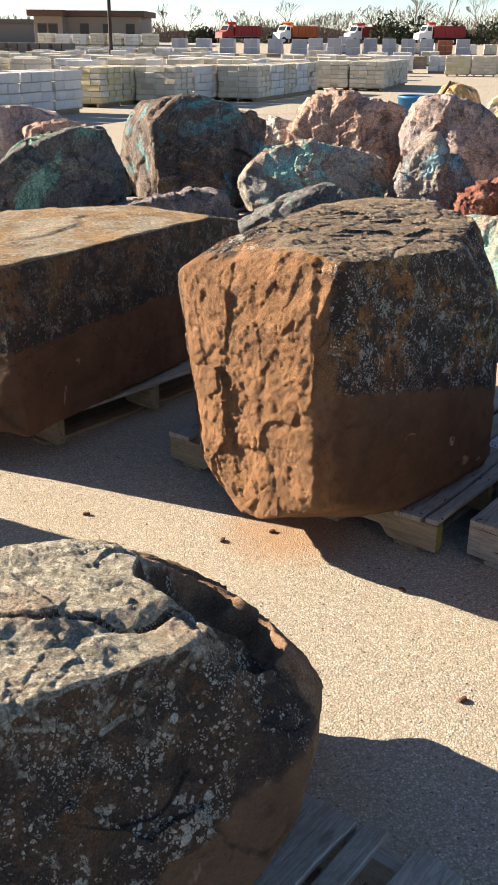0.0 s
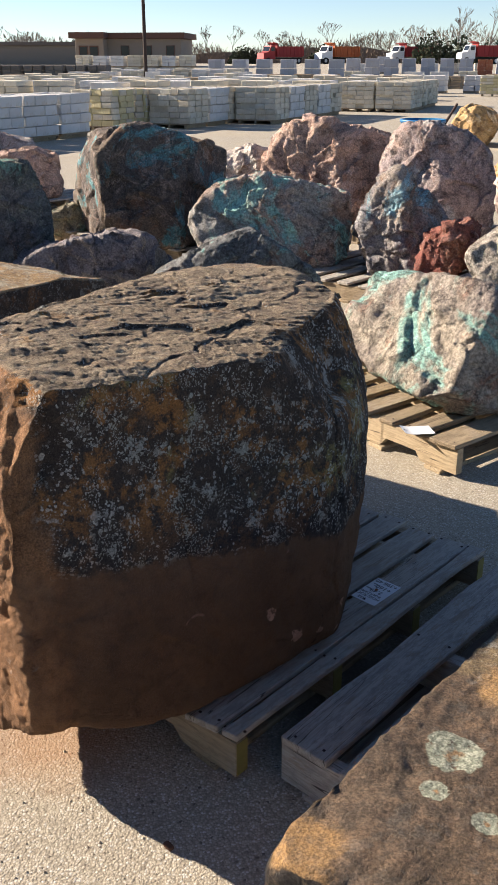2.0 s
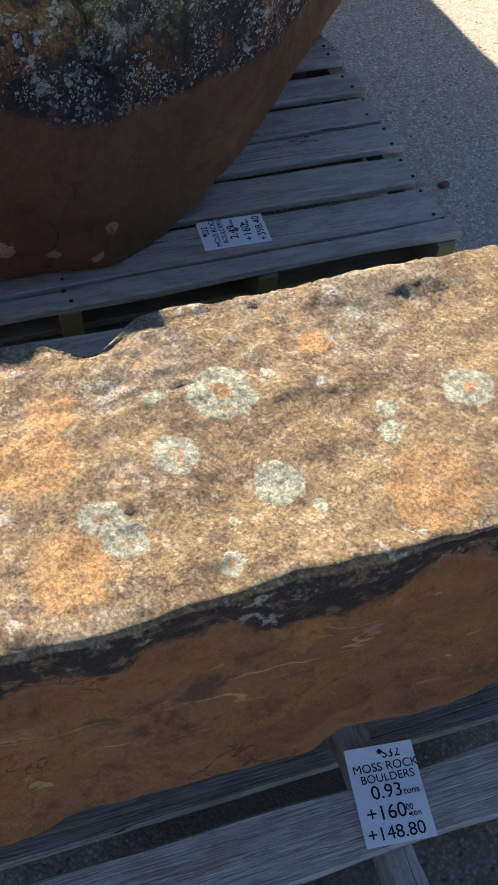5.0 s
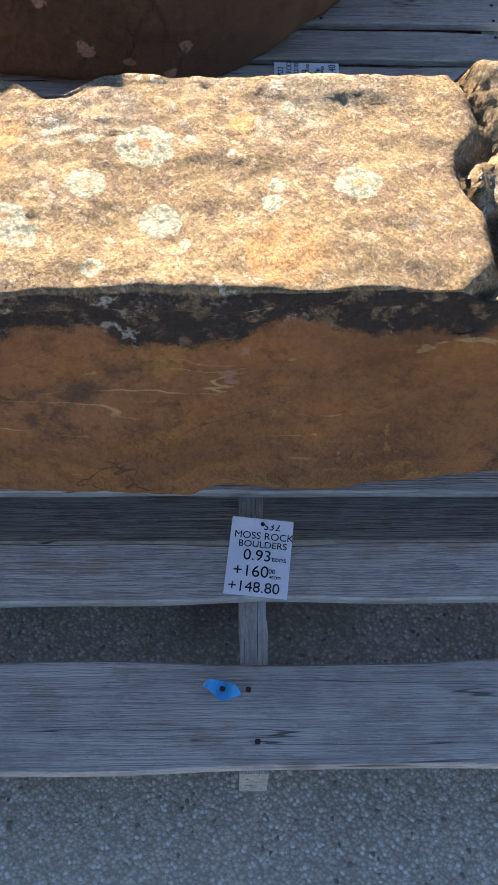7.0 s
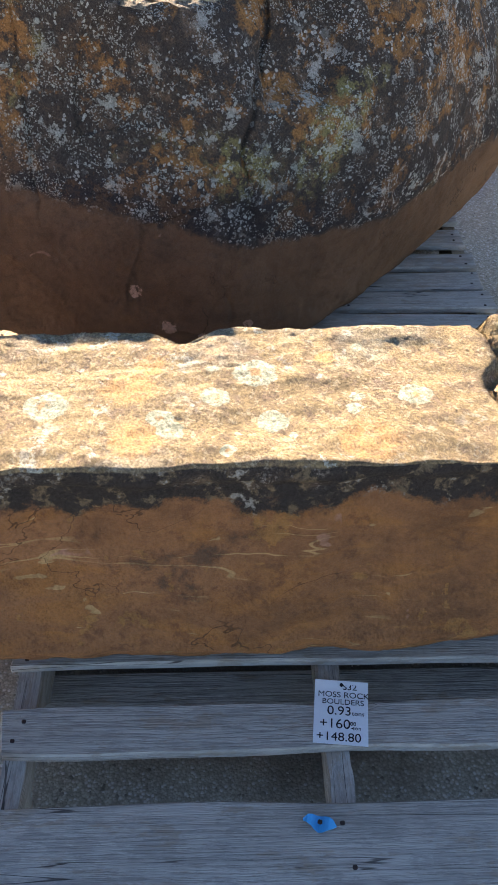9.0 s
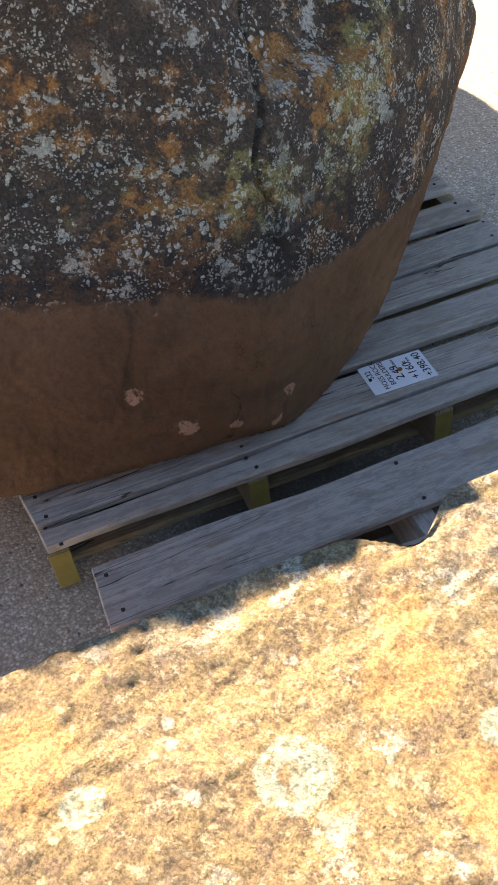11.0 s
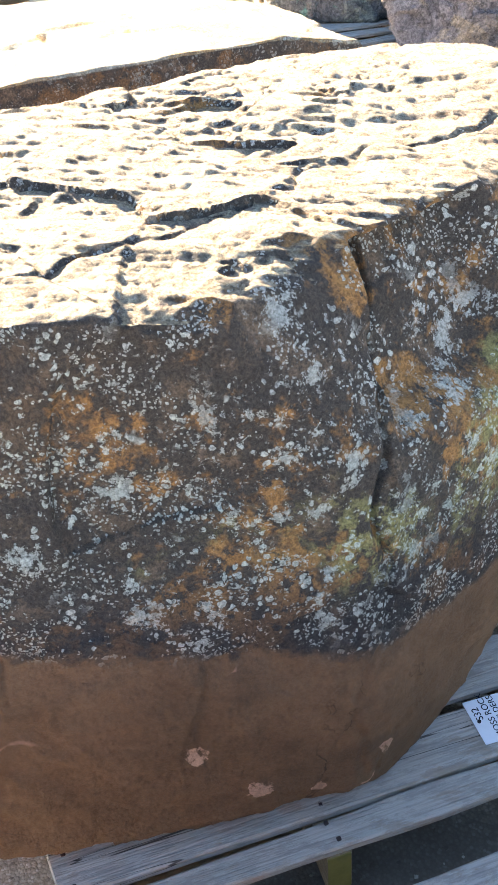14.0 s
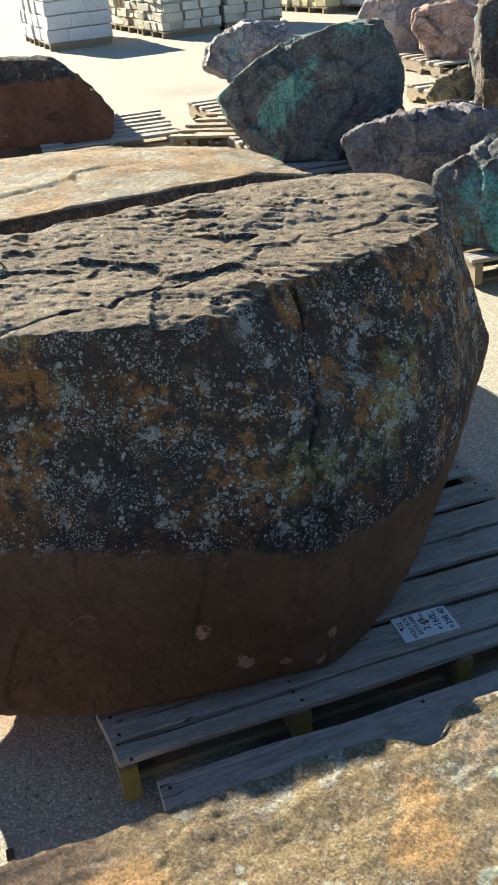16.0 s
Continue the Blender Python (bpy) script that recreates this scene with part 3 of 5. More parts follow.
    a = rng.uniform(0, 6.28, n)
    c, t = np.cos(a)[:, None], np.sin(a)[:, None]
    v = np.stack([v[..., 0] * c - v[..., 1] * t + x[:, None], v[..., 0] * t + v[..., 1] * c + y[:, None], v[..., 2] + 0.0005], -1)
    fs = (tri[None] + (np.arange(n) * 6)[:, None, None]).reshape(-1, 3)
    return tagged(new("stone_chips", mesh_of("stone_chips", v.reshape(-1, 3), fs, M_CHIP)), "loose pale stone chips on the asphalt", "gravel", kind="stuff")


loose_chips()


# ---------------- pallets ----------------
def stringer_mesh(length, h, w, mat, notched, seed):
    """A runner on edge, along x, with two notches cut from its foot where it has them."""
    def prof(x):
        if not notched:
            return 0.0
        for c in (-0.25, 0.25):
            d = abs(x - c * length)
            if d < 0.115:
                return 0.038 * (1 - max(0, (d - 0.085) / 0.03)) if d > 0.085 else 0.038
        return 0.0
    xs = sorted(set([-length / 2, length / 2] + [c * length + o for c in (-0.25, 0.25) for o in (-0.115, -0.1, -0.085, 0.085, 0.1, 0.115)] + [0.0, -0.4 * length, 0.4 * length]))
    r = random.Random(seed)
    v, q = [], []
    for x in xs:
        j = r.uniform(-0.0015, 0.0015)
        z = prof(x)
        v += [(x, -w / 2 + j, z), (x, w / 2 + j, z), (x, w / 2 + j, h), (x, -w / 2 + j, h)]
    for i in range(len(xs) - 1):
        a = 4 * i
        q += [(a, a + 1, a + 5, a + 4), (a + 1, a + 2, a + 6, a + 5), (a + 2, a + 3, a + 7, a + 6), (a + 3, a, a + 4, a + 7)]
    a = 4 * (len(xs) - 1)
    q += [(3, 2, 1, 0), (a, a + 1, a + 2, a + 3)]
    return mesh_of("stringer", v, q, mat)


NAIL = box_mesh("nail", 0.007, 0.007, 0.0016, M_NAIL, 0.0015)


def pallet(label, corner, turn, length, width, boards, mat, mat2=None, height=0.148, nails=False, notched=True, runners=(0.03, 0.5, 0.97), seed=0, shifts=(), ends=None, group="stone pallets"):
    """Deck boards lie along the pallet's x; boards: (start, end) across its y. runners: their places along x, in parts of the length."""
    r = random.Random(seed)
    ob = thing("wooden_pallet", pose(corner[0], corner[1], 0, 0, 0, turn), label, "pallet", group)
    mat2 = mat2 or mat
    th = 0.019
    for k, (a, b) in enumerate(boards):
        s = shifts[k] if k < len(shifts) else r.uniform(-0.012, 0.012)
        me = box_mesh("deck_board", length, abs(b - a) - 0.008, th, mat, 0.003, 16, 0.0055, seed * 31 + k)
        bd = part("deck_board", me, ob, pose(length / 2 + s, (a + b) / 2, height - th, 0, 0, r.uniform(-0.3, 0.3)))
        if nails:
            for fx in runners:
                for dy in (-0.28, 0.28):
                    part("nail", NAIL, bd, pose((fx - 0.5) * length - s + r.uniform(-0.01, 0.01), dy * abs(b - a) + r.uniform(-0.01, 0.01), th - 0.0006))
    lo, hi = min(a for a, _ in boards), max(b for _, b in boards)
    for k, fx in enumerate(runners):
        me = stringer_mesh(hi - lo - 0.004, height - 2 * th, 0.038, mat2, notched, seed + k)
        st = part("stringer", me, ob, pose(fx * length, (lo + hi) / 2, th, 0, 0, 90))
        if ends is not None:
            cap = box_mesh("painted_end", 0.002, 0.036, height - 2 * th - 0.006, ends, 0)
            part("painted_end", cap, st, pose(-(hi - lo) / 2 + 0.001, 0, 0.003), "faded yellow painted end")
    for k, f in enumerate((0.06, 0.35, 0.65, 0.94)):
        me = box_mesh("bottom_board", length, 0.095, th - 0.001, mat2, 0.003, 4, 0.003, seed * 17 + k)
        part("bottom_board", me, ob, pose(length / 2, lo + 0.0475 + f * (hi - lo - 0.095), 0.0))
    return ob


def text_mesh(body, size, mat):
    cu = bpy.data.curves.new("lettering", "FONT")
    cu.body, cu.size, cu.align_x, cu.extrude = body, size, "LEFT", 0.0002
    tmp = bpy.data.objects.new("lettering", cu)
    scene.collection.objects.link(tmp)
    bpy.context.view_layer.update()
    me = bpy.data.meshes.new_from_object(tmp.evaluated_get(bpy.context.evaluated_depsgraph_get()))
    bpy.data.objects.remove(tmp)
    me.materials.clear()
    me.materials.append(mat)
    return me


def price_card(m, lines, label, w=0.098, h=0.135, bend=0.0):
    """A laminated card, its foot at y = 0, curling a little, lettered by hand."""
    n = 8
    v = [((i - 0.5) * w, j / n * h, 0.0012 + bend * max(0, (j / n - 0.6)) ** 2) for j in range(n + 1) for i in (0, 1)]
    v += [(x, y, z - 0.0008) for x, y, z in v]
    k = 2 * (n + 1)
    q = [(2 * j, 2 * j + 1, 2 * j + 3, 2 * j + 2) for j in range(n)] + [(k + 2 * j + 2, k + 2 * j + 3, k + 2 * j + 1, k + 2 * j) for j in range(n)]
    q += [(2 * j + 1, k + 2 * j + 1, k + 2 * j + 3, 2 * j + 3) for j in range(n)] + [(2 * j, 2 * j + 2, k + 2 * j + 2, k + 2 * j) for j in range(n)]
    card = new("price_card", mesh_of("price_card", v, q, M_CARD))
    card.matrix_basis = m
    tagged(card, label, "price tag")
    for text, x, y, size in lines:
        part("lettering", text_mesh(text, size, M_INK), card, pose(x * w, y * h, 0.0015 + bend * max(0, y - 0.55) ** 2))
    hole = box_mesh("eyelet", 0.006, 0.006, 0.0006, M_INK, 0.002)
    part("eyelet", hole, card, pose(0, 0.93 * h, 0.0013 + bend * 0.33 ** 2))
    return card


U, ROW = Vector((0.640, 0.768)), math.degrees(math.atan2(0.768, 0.640))


def spot(a, b):
    """A place in the yard from its run along the rows and its offset across them."""
    return (0.640 * a + 0.768 * b, 0.768 * a - 0.640 * b)


def deck(start, widths, gaps):
    out, at = [], start
    for w, g in zip(widths, gaps):
        out.append((at, at + w))
        at += w + g
    return out


# the slab's pallet: boards from its near edge inwards
pallet("grey weathered wooden pallet under a sandstone slab", spot(2.56, -0.036), ROW, 1.07, 1.2,
       ((0.0, 0.148), (0.228, 0.324), (0.40, 0.50), (0.60, 0.70), (0.76, 0.86), (0.911, 1.017), (1.056, 1.19)), M_WOOD_OLD, nails=True, runners=(0.025, 0.515, 0.975), seed=1)
pallet("grey wooden pallet under a tall mossy boulder", spot(2.50, -1.307), ROW, 1.18, 1.2,
       ((-0.004, 0.050), (0.051, 0.156), (0.170, 0.272), (0.292, 0.388), (0.394, 0.492), (0.514, 0.606), (0.65, 0.75), (0.79, 0.89), (0.94, 1.03), (1.08, 1.19)), M_WOOD_GREY, M_WOOD_TAN, height=0.135, nails=True, seed=2, ends=M_YELLOW, runners=(0.017, 0.332, 0.655, 0.975),
       shifts=(0.0, -0.01, -0.02, 0.005, -0.008, 0.0, -0.01, 0.0))
pallet("tan wooden pallet under a turquoise boulder", (1.40, 4.48), math.degrees(math.atan2(0.658, 0.753)), 1.06, 1.2,
       deck(0.0, (0.14, 0.10, 0.09, 0.10, 0.09, 0.09, 0.10, 0.12), (0.05, 0.055, 0.055, 0.055, 0.055, 0.055, 0.055, 0)), M_WOOD_TAN, M_WOOD_PALE, seed=3, nails=True)
pallet("worn wooden pallet under a long flat boulder", spot(2.27, -2.93), ROW - 2, 1.15, 1.2, deck(0, (0.12, 0.10, 0.10, 0.10, 0.10, 0.12), (0.10, 0.11, 0.11, 0.11, 0.11, 0)), M_WOOD_GREY, M_WOOD_TAN, seed=4)
pallet("grey wooden pallet under a lichen-covered boulder", spot(0.2, -0.40), ROW, 1.08, 1.2, deck(0, (0.12, 0.12, 0.055, 0.145, 0.14, 0.12, 0.12), (0.06, 0.05, 0.01, 0.06, 0.06, 0.06, 0)), M_WOOD_GREY, seed=5)


# ---------------- boulders ----------------
def main_shape(p, nor):
    """The tall boulder: a stepped crack down its face, a rough split side, layered top."""
    face = step(nor @ np.array((0.8, -0.6, 0)), 0.35, 0.75)
    inward = np.array((0.75, -0.62, 0.1))
    along = np.array((0.62, 0.78, 0.0))
    a = p @ along
    # the step: stone right of the crack stands back near the top
    wav = 0.012 * lumps(p * 9, 77)
    back = step(a + wav, 0.218, 0.226) * step(p[:, 2] + 2 * wav, 0.19, 0.24) * face * step(a, 0.46, 0.36)
    p = p - inward * (0.058 * back)[:, None]
    p = groove(p, (0.62, 0.78, -0.08), 0.19, 0.006, 0.016, inward, face * (0.3 + 0.7 * step(p[:, 2], 0.0, 0.14)), 5, 0.03)
    p = groove(p, along, -0.29, 0.004, 0.008, inward, face * step(p[:, 2], -0.1, 0.05), 8, 0.02)
    p = groove(p, along, -0.60, 0.045, 0.035, inward, step(nor @ np.array((0.8, -0.6, 0)), 0.1, 0.5), 11, 0.03)
    top = step(nor[:, 2], 0.55, 0.9)
    q = np.stack([p @ np.array((0.88, 0.47, 0)) * 2.2, p @ np.array((-0.47, 0.88, 0)) * 18, p[:, 2] * 6], -1)
    lay = fracture(q, 31)
    p = p + np.array((0, 0, 1)) * (top * (0.0016 * lay + 0.003 * fractal(q * 1.5, 5, 0.65, 33)))[:, None]
    flake = fractal(q * np.array((2.6, 0.8, 1.0)) + 3.1, 4, 0.55, 35)
    some = step(lumps(p * 6, 36), -0.3, 0.2)
    p = p - np.array((0, 0, 1)) * (top * some * (0.006 * step(flake, 0.42, 0.50) + 0.004 * step(flake, -0.42, -0.50)))[:, None]
    p = groove(p, (0.93, -0.36, 0), 0.21, 0.0035, 0.006, np.array((0, 0, 1)), top, 14, 0.04)
    side = step(nor @ np.array((-0.72, -0.69, 0)), 0.6, 0.9)
    d = fracture(p * np.array((7, 7, 4)), 41) + 0.35 * fracture(p * np.array((17, 17, 11)), 43) + 0.2 * fractal(p * 30, 4, 0.6, 45)
    return p + nor * ((side * 1.3 + 0.22 * face) * 0.015 * d)[:, None]


def slab_shape(p, nor):
    """The slab: a bite out of its far edge, a broken end and a thin lip of crust along the top."""
    far = np.array((-0.78, 0.62, 0))
    along = np.array((0.62, 0.785, 0))
    a, b = p @ along, p @ far
    bite = 1.2 * np.exp(-((a - 0.165) / 0.04) ** 2) * step(b, 0.02, 0.22) + 0.55 * np.exp(-((a - 0.235) / 0.07) ** 2) * step(b, 0.10, 0.26)
    p = p - far * (0.13 * bite)[:, None]
    edge = 0.016 * fractal(np.stack([a * 3.5, b * 0 + 3, p[:, 2] * 2], -1), 4, 0.6, 51) * step(np.abs(b), 0.10, 0.22)
    p = p + far * (edge * np.sign(b))[:, None]
    top = step(nor[:, 2], 0.6, 0.9)
    p = p + np.array((0, 0, 1)) * (top * 0.005 * fractal(np.stack([a * 6, b * 13, a * 0], -1), 5, 0.55, 61))[:, None]
    p = p + np.array((0, 0, 1)) * (top * 0.0015 * fracture(np.stack([a * 9, b * 16, a * 0], -1), 63))[:, None]
    p = groove(p, along, 0.648, 0.010, 0.026, np.array((0, 0, 1)), step(p[:, 2], 0.0, 0.15), 71, 0.045)
    end = step(a + 0.03 * lumps(p * 7, 73), 0.652, 0.668) * step(p[:, 2], 0.0, 0.2)
    p = p + np.array((0, 0, 1)) * (end * (0.02 * step(b, -0.02, 0.1) - 0.022 * step(-b, -0.02, 0.1) + 0.005 * fracture(p * 9, 75)))[:, None]
    lip = step(p[:, 2], 0.19, 0.215) * step(-b, 0.10, 0.2)
    return p - far * (0.016 * lip)[:, None]


def near_shape(p, nor):
    """The near boulder: a broken hollow by its corner and cracks over the top."""
    c = np.array((0.27, 0.36, 0.24))
    d = np.linalg.norm((p - c) * np.array((1.0, 0.8, 1.1)), axis=1)
    p = p - np.array((0.15, 0.25, 0.95)) * (0.075 * step(d + 0.03 * lumps(p * 11, 27), 0.155, 0.125))[:, None]
    top = step(nor[:, 2], 0.4, 0.8)
    p = groove(p, (-0.26, 0.965, 0), 0.14, 0.006, 0.020, np.array((0, 0, 1)), top, 23, 0.07)
    back = step(p @ np.array((-0.26, 0.965, 0)), 0.14, 0.19) * top
    p = p + np.array((0, 0, 1)) * (0.016 * back)[:, None]
    p = groove(p, (0.9, 0.4, 0), -0.15, 0.006, 0.010, np.array((0, 0, 1)), top, 24, 0.08)
    return p + nor * ((0.8 + 0.2 * top) * 0.013 * (fracture(p * np.array((4, 6, 4)), 29) + 0.5 * fracture(p * np.array((11, 17, 12)), 39)))[:, None]


def left_shape(p, nor):
    top = step(nor[:, 2], 0.6, 0.9)
    p = p + np.array((0, 0, 1)) * (top * 0.006 * fractal(p * np.array((3, 7, 3)), 4, 0.55, 33))[:, None]
    return groove(p, (0.6, 0.8, 0), 0.05, 0.005, 0.006, np.array((0, 0, 1)), top, 34, 0.12)


M_MAIN = mossy("mossy_sandstone_tall", soil=0.06, soil_tilt=(0.25, 0), crust=1.0, pale=0.72, orange=0.75, top=0.40, split=(-0.76, -0.65, 0.0, 0.49), flat=(0.84, 0.93), fresh=(0.35, 0.185, 0.09), top_tan=(0.40, 0.31, 0.205), earth=(0.135, 0.077, 0.043), marks=[((0.508, -0.142, -0.281), 0.014), ((0.377, -0.292, -0.29), 0.018), ((0.313, -0.336, -0.197), 0.016), ((0.496, -0.179, -0.338), 0.018), ((0.441, -0.237, -0.308), 0.014)])
M_SLAB = mossy("mossy_sandstone_slab", soil=0.17, crust=0.5, pale=0.5, orange=0.5, top=0.19, band=(0.155, 0.30), ochre=0.9, relief=0.010, earth=(0.20, 0.095, 0.042), top_tan=(0.36, 0.265, 0.14), top_lichen=0.85,
               split=(-0.62, -0.74, 0.25, 0.80),
               rosettes=[((0.201, 0.197, 0.238), 0.036), ((0.210, 0.107, 0.238), 0.025), ((0.306, 0.136, 0.238), 0.027), ((0.365, 0.25, 0.238), 0.016), ((0.229, 0.004, 0.238), 0.022), ((0.199, 0.009, 0.238), 0.022), ((0.321, 0.037, 0.238), 0.013), ((0.293, 0.081, 0.238), 0.010), ((0.35, 0.136, 0.238), 0.011), ((0.346, 0.273, 0.238), 0.014), ((0.404, 0.345, 0.238), 0.028), ((0.15, 0.15, 0.238), 0.011), ((0.252, 0.372, 0.238), 0.016), ((0.06, -0.10, 0.238), 0.035), ((-0.08, -0.2, 0.238), 0.02), ((-0.27, -0.35, 0.238), 0.045), ((-0.31, -0.43, 0.238), 0.022), ((-0.25, -0.49, 0.238), 0.02)],
               cover=0.3, umber=((-0.42, -0.36, 0.238), 0.36), stains=[((0.106, 0.016, 0.238), 0.046), ((0.213, -0.05, 0.238), 0.045), ((0.24, 0.312, 0.238), 0.022), ((0.428, 0.212, 0.238), 0.055), ((0.077, 0.078, 0.238), 0.03), ((-0.15, -0.2, 0.238), 0.06), ((-0.5, -0.54, 0.225), 0.07)])
M_LEFT = mossy("mossy_sandstone_long", soil=0.07, crust=0.9, pale=0.35, orange=0.35, top=0.25, relief=0.008, cover=0.65, top_tan=(0.44, 0.28, 0.125), top_lichen=0.9, earth=(0.11, 0.058, 0.033))
M_NEAR = mossy("mossy_sandstone_near", soil=-0.03, soil_tilt=(-0.35, 0.1), crust=0.8, pale=0.7, orange=0.25, top=0.20, cover=0.95, top_tan=(0.58, 0.48, 0.36), top_lichen=1.0, earth=(0.15, 0.09, 0.055), fresh=(0.33, 0.21, 0.13), split=(0.70, 0.62, 0.25, 0.46))
M_BACK = mossy("mossy_sandstone_back", soil=0.10, crust=0.95, pale=0.3, orange=0.2, top=0.33, top_tan=(0.22, 0.17, 0.12), earth=(0.15, 0.065, 0.035))

G_MOSS, G_ORE = "mossy sandstone boulders", "copper ore boulders"
boulder("moss_boulder", (0.36, 3.32, 0.52), [(-0.992, -0.083, -0.1, 0.573), (-0.863, -0.234, -0.447, 0.639), (-0.55, 0.157, 0.82, 0.584), (-0.33, 0.18, 0.927, 0.529), (0.056, 0.138, 0.989, 0.567), (0.91, -0.025, 0.413, 0.61), (0.987, -0.148, 0.054, 0.546), (0.978, -0.199, -0.067, 0.543), (0.881, 0.3, 0.367, 0.727), (0.97, 0.223, 0.097, 0.654), (0.977, 0.122, -0.176, 0.618), (0.924, -0.123, -0.363, 0.622), (0.593, -0.603, -0.534, 0.586), (0.256, 0.358, 0.898, 0.725), (0.839, 0.424, 0.34, 0.766), (0.953, 0.201, -0.226, 0.642), (-0.158, 0.186, 0.97, 0.541), (0.097, -0.552, -0.828, 0.6), (0.071, -0.555, -0.829, 0.606), (0.449, -0.503, -0.738, 0.577), (0.66, -0.745, 0.1, 0.437), (0.949, -0.3, 0.1, 0.504), (0.08, 0., 0.997, 0.463), (0.1, -0.99, 0.05, 0.672), (-0.74, -0.67, 0.04, 0.605), (0.4535, -0.137, 0.8815, 0.553), (0.863, -0.2615, 0.433, 0.527), (-0.862, -0.507, 0., 0.62), (-0.622, -0.602, 0.501, 0.686), (0., 0., -1., 0.39), (0.738, 0.11, -0.666, 0.638), (0.786, 0.217, -0.578, 0.668), (-0.447, 0.894, 0., 0.68)], M_MAIN, "tall brown sandstone boulder with lichen crust on a pallet", G_MOSS, n=200, soft=90, chips=5, chip=0.985, rough=0.010, grain=0.003, seed=4, shape=main_shape)
boulder("moss_slab", (1.22, 2.5, 0.4), [(-0.671, 0.521, 0.527, 0.227), (-0.657, 0.529, 0.537, 0.22), (-0.964, -0.014, -0.265, 0.517), (-0.664, -0.391, -0.638, 0.523), (-0.688, -0.37, -0.624, 0.52), (0.658, -0.466, -0.591, 0.337), (0.622, -0.51, -0.594, 0.321), (0., 0., 1., 0.232), (0.786, -0.607, 0.119, 0.276), (0.738, 0.667, 0.103, 0.872), (0.979, 0.202, 0., 0.776), (0.201, 0.974, 0.1, 0.837), (-0.783, 0.622, 0., 0.09), (0., 0., -1., 0.235), (-0.504, -0.858, -0.101, 0.725)], M_SLAB, "flat tan sandstone slab with round lichen spots", G_MOSS, n=180, soft=170, chips=4, chip=0.99, rough=0.008, grain=0.002, seed=6, stretch=(1.1, 1.3, 0.55), ridged=0.06, shape=slab_shape)
boulder("moss_boulder", (-0.95, 4.75, 0.42), [(0.144, 0.172, 0.975, 0.446), (-0.069, 0.152, 0.986, 0.365), (-0.046, 0.213, 0.976, 0.377), (-0.119, 0.15, 0.981, 0.379), (0.863, -0.496, 0.099, 0.752), (0.03, 0.01, 1., 0.381), (0.6, 0.8, 0., 0.652), (0., 0., -1., 0.26), (-0.862, 0.507, 0., 1.047), (-0.406, -0.914, 0., 1.213)], M_LEFT, "long flat-topped sandstone boulder, ochre and grey on top", G_MOSS, n=120, soft=150, chips=4, chip=0.99, rough=0.012, grain=0.002, seed=8, stretch=(1.2, 1.3, 0.5), shape=left_shape)
boulder("moss_boulder", (-0.36, 1.12, 0.42), [(-0.083, 0.489, 0.868, 0.483), (0.13, 0.511, 0.85, 0.505), (0.664, 0.41, 0.625, 0.51), (0.39, 0.508, 0.768, 0.493), (0.859, 0.255, 0.443, 0.515), (0.981, -0.175, -0.082, 0.378), (0.929, -0.298, -0.221, 0.325), (0.794, -0.467, -0.389, 0.259), (0.02, 0.02, 1., 0.321), (0.605, -0.756, 0.252, 0.195), (0.499, -0.779, 0.379, 0.121), (0.745, -0.298, 0.596, 0.319), (0., 0., -1., 0.28), (-0.843, 0.527, 0.105, 0.517), (-0.704, -0.704, 0.101, 0.543), (0.1, -0.995, 0., 0.563), (0.1, 0.949, 0.3, 0.827)], M_NEAR, "sandstone boulder covered in pale green lichen", G_MOSS, n=170, soft=80, chips=4, chip=0.985, rough=0.008, grain=0.003, seed=11, shape=near_shape)
boulder("moss_boulder", (-3.9, 7.9, 0.5), [(0.004, 0.144, 0.99, 0.188), (0.52, 0.571, 0.636, 0.06), (0.414, 0.497, 0.763, 0.059), (0.745, 0.656, 0.122, 0.226), (0.766, 0.594, -0.245, 0.33), (0.504, -0.858, 0.101, 0.434), (-0.507, 0.862, 0., 1.065), (-0.943, -0.333, 0., 1.076), (0., 0., 1., 0.42), (0., 0., -1., 0.38)], M_BACK, "dark brown sandstone boulder with a mossy top", G_MOSS, n=70, soft=120, chips=6, chip=0.96, rough=0.03, seed=13)

# Out of view: assumed from its shadow on the asphalt and shaped to cast it.
boulder("moss_boulder", (-2.02, 2.92, 0.42), [(0.05, 0.02, 1., 0.27), (0.85, 0.5, 0.1, 0.45), (0.97, -0.2, 0.1, 0.43), (0.1, 0.99, 0.1, 0.50), (-0.5, 0.86, 0., 0.55), (-0.9, -0.4, 0., 0.6), (0.3, -0.95, 0., 0.5), (0.6, 0.3, 0.74, 0.45), (0., 0., -1., 0.28)], M_BACK, "brown sandstone boulder out of view, assumed from the shadow it casts", G_MOSS, n=60, soft=120, chips=6, chip=0.96, rough=0.02, seed=14)
# This pallet is out of view too, added to carry the boulder.
pallet("grey wooden pallet added under the boulder out of view", (-2.0, 2.2), ROW, 1.1, 1.2, deck(0, (0.12, 0.10, 0.10, 0.10, 0.10, 0.12), (0.10, 0.11, 0.11, 0.11, 0.11, 0)), M_WOOD_GREY, seed=6)

TURQ = (0.10, 0.33, 0.30)
